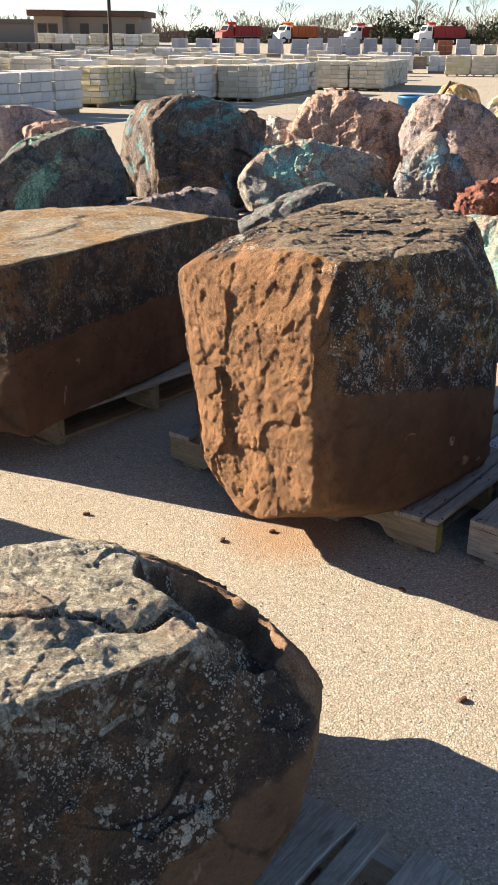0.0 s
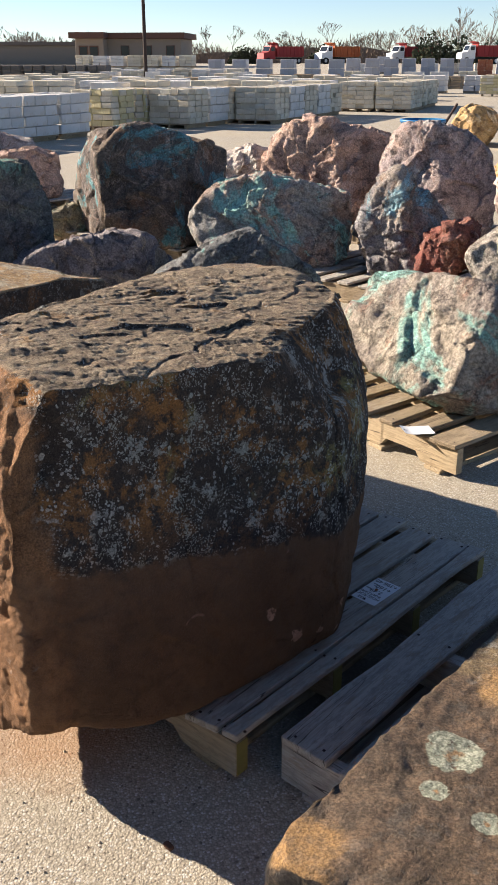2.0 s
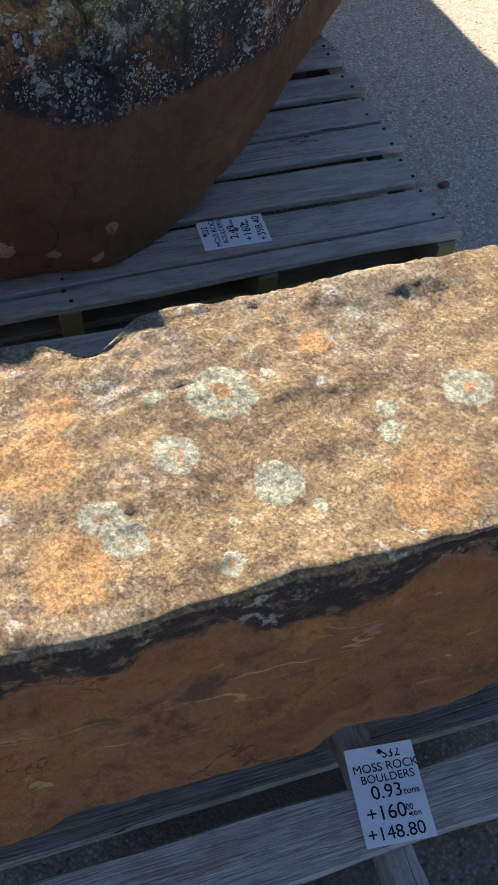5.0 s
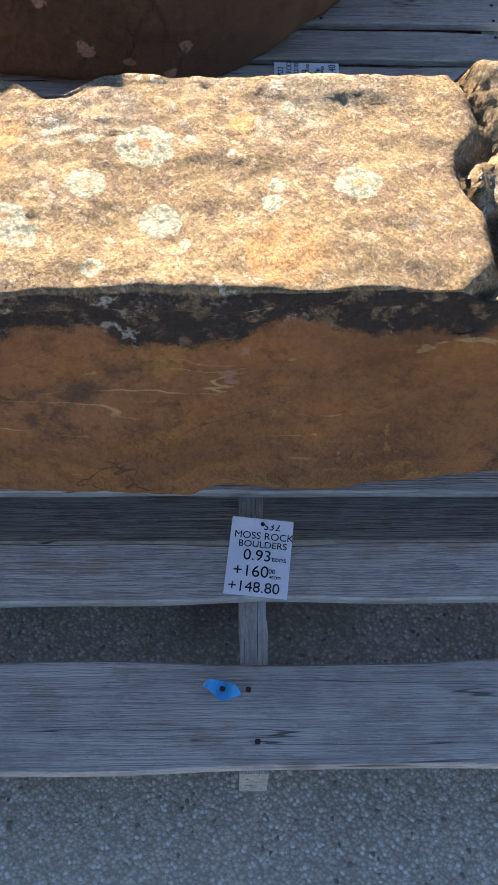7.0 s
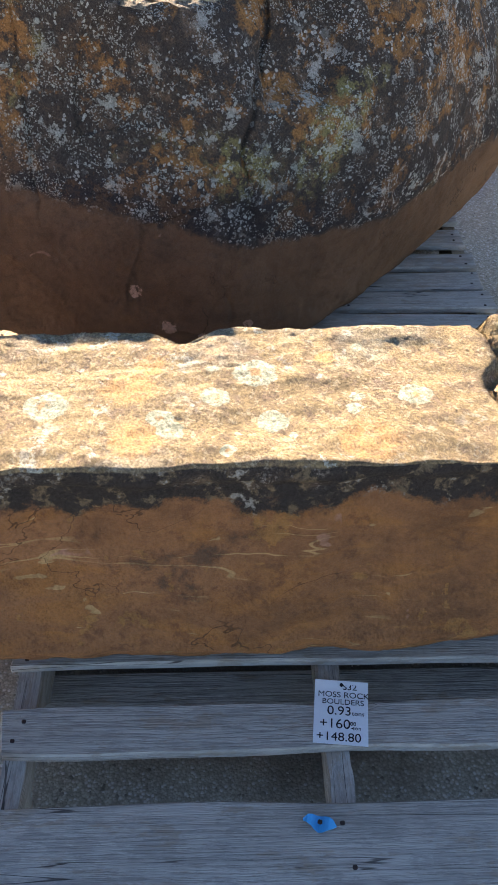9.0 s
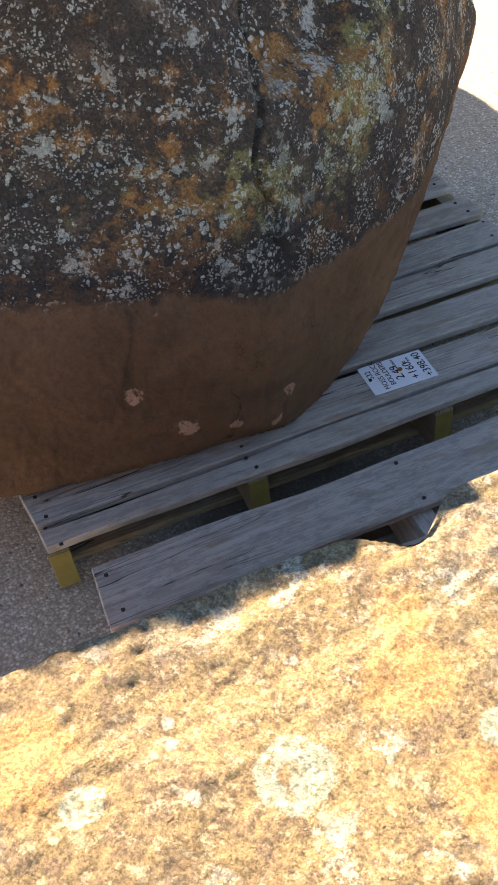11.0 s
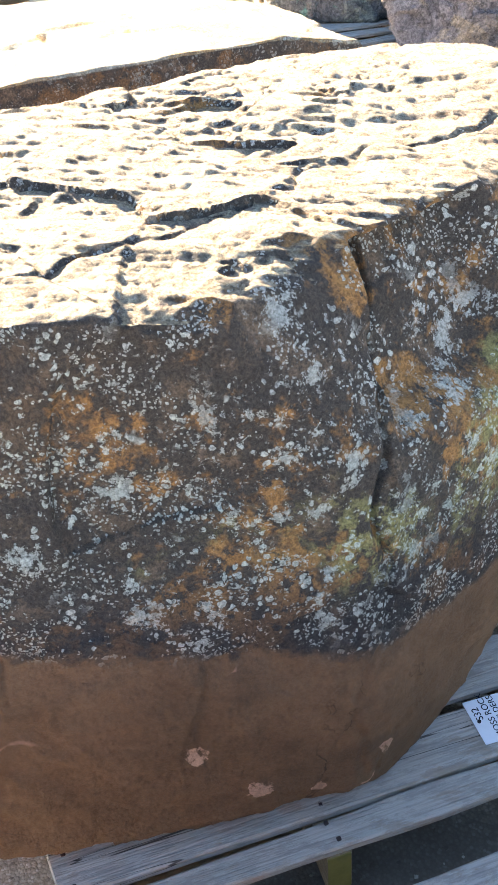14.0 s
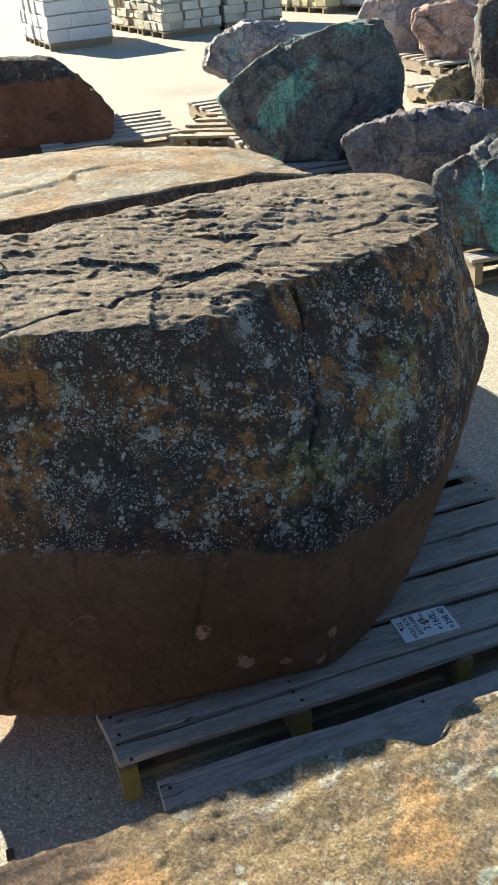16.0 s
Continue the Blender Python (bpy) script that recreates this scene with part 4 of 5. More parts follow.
boulder("ore_boulder", (1.72, 5.12, 0.5), [(-0.726, 0.137, 0.674, 0.615), (-0.392, 0.211, 0.895, 0.422), (0.044, 0.238, 0.97, 0.181), (0.278, 0.214, 0.936, 0.104), (-0.962, -0.165, -0.216, 0.84), (-0.548, -0.327, -0.77, 0.595), (-0.67, -0.292, -0.682, 0.634), (-0.223, -0.393, -0.892, 0.527), (-0.444, -0.202, -0.873, 0.478), (-0.145, -0.295, -0.945, 0.428), (-0.658, -0.506, 0.557, 0.34), (0.453, -0.886, 0.101, 0.214), (0.943, -0.314, 0.105, 0.632), (0.6, 0.8, 0., 0.672), (-0.504, 0.858, 0.101, 0.616), (0., 0., -1., 0.33), (0.204, -0.612, 0.764, 0.263)], ore("turquoise_stone", (0.45, 0.385, 0.30), (0.27, 0.225, 0.20), (0.22, 0.44, 0.38), 0.8, (0.70, 0.64, 0.52), 0.5, (0.12, 0.11, 0.11), 0.6, 1.0, (0.30, 0.12, 0.06)), "cream and turquoise rough boulder on a tan pallet", G_ORE, n=90, soft=170, ridged=1.0, grain=0.004, chips=12, chip=0.94, rough=0.018, seed=21)
boulder("ore_boulder", (0.62, 6.35, 0.42), [(-0.441, 0.096, 0.892, 0.304), (-0.474, 0.085, 0.876, 0.319), (-0.202, 0.15, 0.968, 0.28), (0.548, 0.233, 0.803, 0.143), (0.639, 0.228, 0.735, 0.139), (0.747, 0.211, 0.631, 0.165), (0.87, -0.084, -0.486, 0.346), (0.909, -0.057, -0.413, 0.326), (-0.2, -0.948, 0.249, 0.47), (0.707, -0.707, 0., 0.516), (0.202, 0.958, 0.202, 0.567), (-0.994, 0., 0.11, 0.664), (0., 0., -1., 0.27)], ore("slate_blue_stone", (0.13, 0.14, 0.15), (0.20, 0.20, 0.19), TURQ, 0.3, (0.42, 0.52, 0.46), 0.35, (0.05, 0.055, 0.06), 0.6, 4.0), "slate-blue angular boulder with turquoise edges", G_ORE, n=80, soft=170, ridged=1.0, grain=0.004, chips=12, chip=0.94, rough=0.015, seed=23)
boulder("ore_boulder", (-0.62, 7.2, 0.4), [(-0.871, -0.418, -0.259, 0.417), (-0.878, -0.415, -0.238, 0.415), (-0.628, -0.084, 0.774, 0.209), (-0.221, 0.115, 0.968, 0.077), (0.115, 0.216, 0.97, 0.139), (0.745, 0.303, 0.594, 0.37), (-0.818, -0.498, -0.29, 0.514), (-0.573, -0.119, 0.811, 0.307), (-0.22, 0.091, 0.971, 0.153), (0.053, 0.208, 0.977, 0.135), (0.049, -0.979, 0.196, 0.363), (0.843, -0.527, 0.105, 0.544), (0.196, 0.981, 0., 0.543), (0., 0., -1., 0.25)], ore("mauve_grey_stone", (0.30, 0.26, 0.26), (0.22, 0.20, 0.21), (0.40, 0.30, 0.20), 0.4, (0.52, 0.48, 0.44), 0.45, (0.10, 0.09, 0.09), 0.45, 7.0), "low grey-mauve rough boulder", G_ORE, n=70, soft=170, ridged=1.0, grain=0.004, chips=12, chip=0.94, rough=0.025, seed=25)
boulder("ore_boulder", (-0.35, 9.35, 0.62), [(-0.918, -0.317, -0.24, 0.779), (-0.918, -0.237, 0.318, 0.687), (-0.81, -0.18, 0.559, 0.644), (-0.15, 0.028, 0.988, 0.472), (0.261, 0.12, 0.958, 0.376), (0.28, 0.123, 0.952, 0.379), (0.989, 0.135, 0.055, 0.551), (0.878, 0.05, -0.476, 0.534), (-0.099, -0.988, 0.119, 0.618), (-0.922, -0.388, 0., 0.623), (0.8, -0.6, 0., 0.61), (0., 0., -1., 0.47), (0.1, 0.99, 0.1, 0.55)], ore("dark_ore_stone", (0.17, 0.125, 0.09), (0.12, 0.10, 0.09), (0.06, 0.20, 0.22), 0.42, (0.66, 0.48, 0.40), 0.42, (0.06, 0.05, 0.05), 0.6, 10.0), "large dark brown boulder with turquoise and pink edge", G_ORE, n=80, soft=170, ridged=1.0, grain=0.004, chips=12, chip=0.94, rough=0.023, seed=27)
PINK = dict(base=(0.58, 0.40, 0.31), second=(0.46, 0.30, 0.24), patch=(0.42, 0.30, 0.26), patch_amount=0.3, vein=(0.68, 0.58, 0.50), vein_amount=0.55, dark=(0.10, 0.07, 0.065), dark_amount=0.65)
boulder("ore_boulder", (1.3, 10.5, 0.5), [(-0.994, -0.052, -0.098, 0.79), (-0.924, 0.002, 0.382, 0.764), (-0.818, 0.021, 0.575, 0.752), (-0.206, 0.055, 0.977, 0.609), (0.193, 0.05, 0.98, 0.49), (0.237, 0.048, 0.97, 0.488), (0.988, -0.081, 0.129, 0.475), (0.936, -0.124, -0.33, 0.407), (0.28, -0.932, 0.23, 0.42), (-0.447, -0.884, 0.136, 0.42), (0.044, 0.98, 0.196, 0.5), (0.61, 0.793, 0., 0.575), (-0.536, 0.844, 0., 0.575), (0., 0., -1., 0.37)], ore("pink_stone", seed=13.0, **PINK), "large pink and cream rough boulder", G_ORE, n=76, soft=170, ridged=1.0, grain=0.004, chips=12, chip=0.94, rough=0.035, seed=29)
boulder("ore_boulder", (2.15, 9.75, 0.5), [(-0.973, 0.061, -0.222, 0.483), (-0.901, 0.115, 0.418, 0.613), (-0.098, 0.072, 0.993, 0.564), (0.155, 0.038, 0.987, 0.522), (0.742, -0.084, 0.665, 0.471), (0.953, -0.164, 0.253, 0.443), (0.92, -0.237, -0.311, 0.513), (0.182, -0.956, 0.23, 0.42), (-0.536, -0.833, 0.136, 0.42), (0.145, 0.97, 0.196, 0.5), (0.688, 0.725, 0., 0.575), (-0.446, 0.895, 0., 0.575), (0., 0., -1., 0.37)], ore("mauve_pink_stone", (0.44, 0.33, 0.29), (0.30, 0.25, 0.25), (0.40, 0.38, 0.36), 0.4, (0.64, 0.56, 0.50), 0.5, (0.09, 0.08, 0.09), 0.55, 16.0), "mauve-pink craggy boulder with white veins", G_ORE, n=76, soft=170, ridged=1.0, grain=0.004, chips=12, chip=0.94, rough=0.035, seed=31)
boulder("ore_boulder", (1.6, 7.85, 0.45), [(-0.934, -0.01, -0.356, 0.34), (-0.71, 0.139, 0.69, 0.357), (-0.864, 0.124, 0.488, 0.345), (0.197, 0.085, 0.977, 0.38), (0.671, 0.014, 0.742, 0.25), (0.737, -0.003, 0.676, 0.241), (0.981, -0.127, 0.149, 0.297), (0.22, -0.948, 0.23, 0.3), (-0.502, -0.854, 0.136, 0.3), (0.106, 0.975, 0.196, 0.4), (0.659, 0.752, 0., 0.46), (-0.481, 0.877, 0., 0.46), (0., 0., -1., 0.31)], ore("blue_ore_stone", (0.26, 0.25, 0.27), (0.36, 0.30, 0.25), (0.20, 0.38, 0.44), 0.45, (0.55, 0.52, 0.46), 0.5, (0.07, 0.075, 0.09), 0.55, 19.0), "craggy grey boulder with blue copper patches", G_ORE, n=76, soft=170, ridged=1.0, grain=0.004, chips=12, chip=0.94, rough=0.030, seed=33)
boulder("ore_boulder", (1.84, 7.32, 0.36), [(-0.983, 0.145, 0.112, 0.198), (-0.382, 0.207, 0.901, 0.194), (-0.253, 0.196, 0.947, 0.196), (0.759, -0.03, 0.65, 0.232), (0.883, -0.236, -0.405, 0.095), (0.174, -0.958, 0.23, 0.2), (-0.543, -0.829, 0.136, 0.2), (0.154, 0.968, 0.196, 0.3), (0.695, 0.719, 0., 0.345), (-0.438, 0.899, 0., 0.345), (0., 0., -1., 0.22)], ore("red_ore_stone", (0.24, 0.08, 0.06), (0.30, 0.13, 0.09), (0.30, 0.22, 0.2), 0.3, (0.50, 0.36, 0.30), 0.35, (0.07, 0.035, 0.03), 0.5, 22.0), "small dark red craggy boulder", G_ORE, n=48, soft=170, ridged=1.0, grain=0.004, chips=12, chip=0.94, rough=0.025, seed=35)
boulder("ore_boulder", (0.72, 8.35, 0.42), [(-0.959, -0.159, -0.233, 0.7), (-0.855, -0.028, 0.519, 0.642), (-0.6, 0.041, 0.799, 0.52), (-0.254, 0.092, 0.963, 0.403), (0.206, 0.118, 0.971, 0.308), (0.277, 0.115, 0.954, 0.321), (0.964, -0.007, 0.265, 0.51), (0.997, -0.057, -0.055, 0.508), (0.536, -0.192, -0.822, 0.51), (0.343, -0.911, 0.23, 0.38), (-0.385, -0.913, 0.136, 0.38), (-0.023, 0.98, 0.196, 0.45), (0.554, 0.833, 0., 0.517), (-0.593, 0.805, 0., 0.517), (0., 0., -1., 0.28)], ore("turquoise_pink_stone", (0.46, 0.32, 0.25), (0.30, 0.30, 0.29), (0.20, 0.42, 0.38), 0.65, (0.60, 0.60, 0.54), 0.45, (0.08, 0.10, 0.10), 0.4, 25.0), "turquoise and pink rough boulder", G_ORE, n=76, soft=170, ridged=1.0, grain=0.004, chips=12, chip=0.94, rough=0.025, seed=37)
boulder("ore_boulder", (0.45, 11.25, 0.48), [(-0.991, -0.125, 0.038, 0.494), (-0.469, 0.03, 0.883, 0.31), (-0.351, 0.048, 0.935, 0.28), (0.148, 0.099, 0.984, 0.223), (0.984, 0.079, 0.16, 0.155), (0.392, -0.891, 0.23, 0.3), (-0.335, -0.933, 0.136, 0.3), (-0.077, 0.978, 0.196, 0.35), (0.508, 0.862, 0., 0.402), (-0.636, 0.772, 0., 0.402), (0., 0., -1., 0.35)], ore("white_stone", (0.68, 0.62, 0.56), (0.58, 0.48, 0.42), (0.5, 0.42, 0.38), 0.3, (0.75, 0.72, 0.68), 0.5, (0.24, 0.2, 0.18), 0.3, 28.0), "white and pink rough boulder", G_ORE, n=56, soft=170, ridged=1.0, grain=0.004, chips=12, chip=0.94, rough=0.030, seed=39)
boulder("ore_boulder", (-2.2, 11.9, 0.45), [(-0.834, -0.358, -0.419, 0.351), (-0.935, -0.352, -0.039, 0.373), (-0.339, -0.035, 0.94, 0.242), (-0.062, 0.069, 0.996, 0.184), (0.314, 0.183, 0.931, 0.221), (0.959, 0.283, -0.02, 0.344), (0.595, -0.77, 0.23, 0.35), (-0.1, -0.986, 0.136, 0.35), (-0.31, 0.93, 0.196, 0.4), (0.285, 0.958, 0., 0.46), (-0.803, 0.596, 0., 0.46), (0., 0., -1., 0.3)], ore("pale_pink_stone", seed=31.0, **PINK), "pale pink boulder on a pallet", G_ORE, n=56, soft=170, ridged=1.0, grain=0.004, chips=12, chip=0.94, rough=0.025, seed=41)
boulder("ore_boulder", (-3.05, 12.6, 0.5), [(-0.902, -0.216, 0.374, 0.395), (-0.153, 0.029, 0.988, 0.238), (-0.08, 0.046, 0.996, 0.24), (0.266, 0.117, 0.957, 0.354), (0.983, 0.17, -0.074, 0.742), (0.527, -0.818, 0.23, 0.4), (-0.184, -0.973, 0.136, 0.4), (-0.229, 0.953, 0.196, 0.45), (0.366, 0.93, 0., 0.517), (-0.749, 0.663, 0., 0.517), (0., 0., -1., 0.37)], ore("pale_mauve_stone", (0.50, 0.42, 0.38), (0.36, 0.29, 0.28), (0.40, 0.30, 0.28), 0.3, (0.70, 0.66, 0.62), 0.5, (0.12, 0.10, 0.10), 0.45, 33.0), "pale mauve rough boulder", G_ORE, n=50, soft=170, ridged=1.0, grain=0.004, chips=12, chip=0.94, rough=0.025, seed=43)
boulder("ore_boulder", (-1.26, 9.75, 0.25), [(-0.798, -0.172, 0.578, 0.174), (-0.361, 0.031, 0.932, 0.072), (0.516, 0.274, 0.811, 0.115), (0.96, 0.276, 0.047, 0.198), (0.576, -0.785, 0.23, 0.25), (-0.125, -0.983, 0.136, 0.25), (-0.286, 0.938, 0.196, 0.3), (0.309, 0.951, 0., 0.345), (-0.788, 0.616, 0., 0.345), (0., 0., -1., 0.15)], ore("olive_stone", (0.34, 0.29, 0.20), (0.28, 0.27, 0.19), (0.20, 0.30, 0.20), 0.5, (0.5, 0.46, 0.36), 0.4, (0.1, 0.09, 0.07), 0.4, 36.0), "small olive-tan rough boulder", G_ORE, n=44, soft=170, ridged=1.0, grain=0.004, chips=12, chip=0.94, rough=0.021, seed=45)
boulder("ore_boulder", (-1.6, 7.75, 0.52), [(-0.596, -0.05, 0.802, 0.296), (-0.296, 0.032, 0.955, 0.297), (0.206, 0.111, 0.972, 0.486), (0.769, 0.155, 0.621, 0.653), (0.994, 0.102, -0.044, 0.714), (-0.615, -0.533, -0.58, 0.575), (-0.713, -0.564, -0.417, 0.614), (-0.411, -0.118, 0.904, 0.324), (-0.4, -0.111, 0.91, 0.316), (-0.323, -0.061, 0.945, 0.307), (0.006, 0.111, 0.994, 0.393), (0.798, 0.405, 0.447, 0.622), (0.919, 0.387, -0.073, 0.575), (0.501, -0.852, 0.15, 0.463), (-0.301, 0.954, 0., 0.68), (0., 0., -1., 0.38)], ore("green_ore_stone", (0.12, 0.14, 0.13), (0.17, 0.15, 0.14), (0.14, 0.32, 0.25), 0.4, (0.58, 0.58, 0.38), 0.3, (0.05, 0.05, 0.05), 0.5, 39.0), "dark green boulder with a pale sunlit ridge", G_ORE, n=84, soft=170, ridged=1.0, grain=0.004, chips=12, chip=0.94, rough=0.025, seed=47)
boulder("ore_boulder", (-2.88, 9.0, 0.5), [(-0.396, -0.401, -0.826, 0.218), (-0.8, -0.506, 0.322, 0.37), (-0.402, -0.158, 0.902, 0.288), (0.089, 0.161, 0.983, 0.29), (0.691, 0.462, 0.556, 0.377), (0.76, -0.608, 0.23, 0.35), (0.135, -0.982, 0.136, 0.35), (-0.521, 0.831, 0.196, 0.4), (0.051, 0.999, 0., 0.46), (-0.921, 0.39, 0., 0.46), (0., 0., -1., 0.37)], ore("white_mauve_stone", (0.50, 0.44, 0.42), (0.32, 0.28, 0.28), (0.20, 0.32, 0.34), 0.35, (0.70, 0.66, 0.64), 0.6, (0.09, 0.08, 0.09), 0.5, 42.0), "white and mauve craggy boulder", G_ORE, n=56, soft=170, ridged=1.0, grain=0.004, chips=12, chip=0.94, rough=0.030, seed=49)
boulder("ore_boulder", (2.75, 8.4, 0.48), [(-0.783, 0.107, -0.613, 0.267), (-0.97, 0.241, 0.035, 0.388), (-0.658, 0.241, 0.713, 0.432), (-0.323, 0.177, 0.93, 0.41), (0.97, -0.216, 0.108, 0.849), (0., 0., 1., 0.47), (0.047, -0.972, 0.23, 0.4), (-0.646, -0.751, 0.136, 0.4), (0.278, 0.94, 0.196, 0.5), (0.782, 0.623, 0., 0.575), (-0.317, 0.948, 0., 0.575), (0., 0., -1., 0.35)], ore("white_pink_stone", (0.68, 0.56, 0.50), (0.56, 0.42, 0.36), (0.46, 0.34, 0.30), 0.3, (0.74, 0.70, 0.66), 0.6, (0.2, 0.16, 0.15), 0.3, 45.0), "white boulder with pink veins", G_ORE, n=60, soft=170, ridged=1.0, grain=0.004, chips=12, chip=0.94, rough=0.025, seed=51)
boulder("ore_boulder", (2.25, 6.75, 0.42), [(-0.821, 0.079, -0.566, 0.327), (-0.917, 0.266, 0.297, 0.388), (-0.595, 0.274, 0.756, 0.307), (-0.287, 0.223, 0.932, 0.264), (0.97, -0.216, 0.108, 0.505), (0., 0., 1., 0.3), (0.045, -0.972, 0.23, 0.35), (-0.648, -0.749, 0.136, 0.35), (0.281, 0.94, 0.196, 0.4), (0.784, 0.621, 0., 0.46), (-0.315, 0.949, 0., 0.46), (0., 0., -1., 0.29)], ore("grey_pink_stone", (0.42, 0.36, 0.30), (0.34, 0.32, 0.29), (0.26, 0.36, 0.28), 0.35, (0.58, 0.52, 0.46), 0.4, (0.12, 0.11, 0.10), 0.35, 48.0), "grey and pink rough boulder", G_ORE, n=60, soft=170, ridged=1.0, grain=0.004, chips=12, chip=0.94, rough=0.023, seed=53)
TAN = dict(base=(0.56, 0.38, 0.18), second=(0.46, 0.28, 0.11), patch=(0.6, 0.48, 0.3), patch_amount=0.4, vein=(0.62, 0.52, 0.36), vein_amount=0.3, dark=(0.16, 0.10, 0.06), dark_amount=0.35)
for key, (c, f) in enumerate((((4.55, 20.6, 0.45), [(-0.93, 0.19, 0.31, 0.44), (-0.85, 0.18, 0.50, 0.37), (-0.30, 0.10, 0.95, 0.30), (0.31, -0.02, 0.95, 0.28), (0.91, -0.18, 0.38, 0.41), (0.86, -0.22, -0.47, 0.45), (0.13, -0.96, 0.23, 0.50), (-0.58, -0.80, 0.14, 0.50), (0.20, 0.96, 0.20, 0.60), (0.73, 0.69, 0.00, 0.69), (-0.40, 0.92, 0.00, 0.69), (0.00, 0.00, -1.00, 0.45)]), ((5.3, 19.5, 0.4), [(-0.95, 0.24, 0.22, 0.32), (-0.57, 0.18, 0.80, 0.24), (-0.23, 0.11, 0.97, 0.22), (0.80, -0.19, 0.57, 0.37), (0.95, -0.27, -0.14, 0.38), (0.08, -0.97, 0.23, 0.40), (-0.62, -0.77, 0.14, 0.40), (0.24, 0.95, 0.20, 0.50), (0.76, 0.65, 0.00, 0.57), (-0.35, 0.94, 0.00, 0.57), (0.00, 0.00, -1.00, 0.40)]), ((3.95, 14.9, 0.4), [(-0.97, 0.23, 0.06, 0.12), (-0.64, 0.21, 0.74, 0.13), (0.61, -0.09, 0.79, 0.17), (0.96, -0.26, -0.11, 0.25), (0.09, -0.97, 0.23, 0.35), (-0.61, -0.78, 0.14, 0.35), (0.23, 0.95, 0.20, 0.40), (0.75, 0.66, 0.00, 0.46), (-0.36, 0.93, 0.00, 0.46), (0.00, 0.00, -1.00, 0.40)]), ((4.25, 13.9, 0.4), [(-0.86, 0.27, 0.43, 0.27), (-0.27, 0.15, 0.95, 0.22), (0.60, -0.11, 0.79, 0.17), (0.94, -0.26, 0.24, 0.19), (0.06, -0.97, 0.23, 0.35), (-0.64, -0.76, 0.14, 0.35), (0.27, 0.94, 0.20, 0.40), (0.78, 0.63, 0.00, 0.46), (-0.33, 0.95, 0.00, 0.46), (0.00, 0.00, -1.00, 0.40)]), ((6.0, 20.0, 0.55), [(-0.95, 0.25, -0.19, 0.30), (-0.53, 0.18, 0.83, 0.26), (0.23, -0.03, 0.97, 0.26), (0.94, -0.28, 0.22, 0.47), (0.06, -0.97, 0.23, 0.50), (-0.64, -0.76, 0.14, 0.50), (0.27, 0.94, 0.20, 0.50), (0.78, 0.63, 0.00, 0.57), (-0.33, 0.95, 0.00, 0.57), (0.00, 0.00, -1.00, 0.55)]))):
    grey = key in (1, 3)
    boulder("tan_boulder", c, f, ore("grey_layered_stone" if grey else "honey_stone", seed=51.0 + 3 * key, **(dict(TAN, base=(0.42, 0.38, 0.32), second=(0.30, 0.27, 0.24)) if grey else TAN)),
            "grey layered boulder on the asphalt" if grey else "honey-coloured boulder on the asphalt", "honey boulders", n=44, soft=170, ridged=1.0, grain=0.004, chips=12, chip=0.94, rough=0.030, seed=55 + key)

# pallets under the ore boulders
PLAIN = deck(0, (0.12, 0.10, 0.10, 0.10, 0.10, 0.10, 0.12), (0.07, 0.08, 0.08, 0.08, 0.08, 0.07, 0))
first = pallet("wooden pallet under a rough ore boulder", (0.25, 5.75), 48, 1.08, 1.2, PLAIN, M_WOOD_GREY, M_WOOD_TAN, height=0.14, seed=9)
for x, y, a in ((-0.75, 6.45, 50), (-0.15, 8.6, 50), (1.35, 9.7, 52), (2.2, 9.0, 50), (1.72, 6.95, 50), (0.85, 7.65, 50), (0.5, 10.75, 50), (-2.05, 11.2, 50), (-1.05, 9.3, 48), (-1.5, 7.1, 50), (-2.75, 8.4, 52),
                (2.85, 7.75, 50), (2.35, 6.1, 50), (-3.7, 7.2, 45), (-3.0, 12.0, 50), (-2.75, 7.85, 12)):
    copy_thing(first, pose(x, y, 0, 0, 0, a))
pale_pallet = pallet("pale broken wooden pallet on the asphalt", (-2.9, 7.75), 14, 1.0, 1.0, deck(0, (0.10, 0.08, 0.10, 0.09, 0.1), (0.1, 0.12, 0.12, 0.12, 0)), M_WOOD_PALE, M_WOOD_PALE, height=0.15, seed=12)


# ---------------- cards and small litter ----------------
price_card(Matrix.Translation((1.783, 2.566, 0.149)) @ pose(0, 0, 0, 0, 0, 43.6), [("S32", 0.02, 0.86, 0.017), ("MOSS ROCK", -0.44, 0.735, 0.0155), ("BOULDERS", -0.36, 0.625, 0.0145), ("0.93", -0.26, 0.455, 0.024), ("tons", 0.20, 0.46, 0.012),
           ("+160.", -0.40, 0.245, 0.025), ("00", 0.17, 0.30, 0.010), ("ton", 0.22, 0.235, 0.010), ("+148.80", -0.45, 0.05, 0.0225)], "white hand-lettered price card on a grey board", 0.09, 0.12, 0.02)
stained = price_card(Matrix.Translation((1.024, 3.447, 0.1365)) @ pose(0, 0, 0, 0, 0, 138.6), [("S32", 0.02, 0.86, 0.017), ("MOSS ROCK", -0.44, 0.735, 0.0155), ("BOULDERS", -0.36, 0.625, 0.0145), ("2.49", -0.26, 0.455, 0.024), ("tons", 0.20, 0.46, 0.012),
           ("+160.", -0.40, 0.245, 0.025), ("00", 0.17, 0.30, 0.010), ("ton", 0.22, 0.235, 0.010), ("+398.40", -0.45, 0.05, 0.0225)], "white stained price card on a grey pallet board", 0.083, 0.134)
part("nail", box_mesh("nail", 0.009, 0.009, 0.002, plain("orange_rust", (0.30, 0.12, 0.03), 0.8), 0.002), stained, pose(0.004, 0.060, 0.0016), "rusty nail")
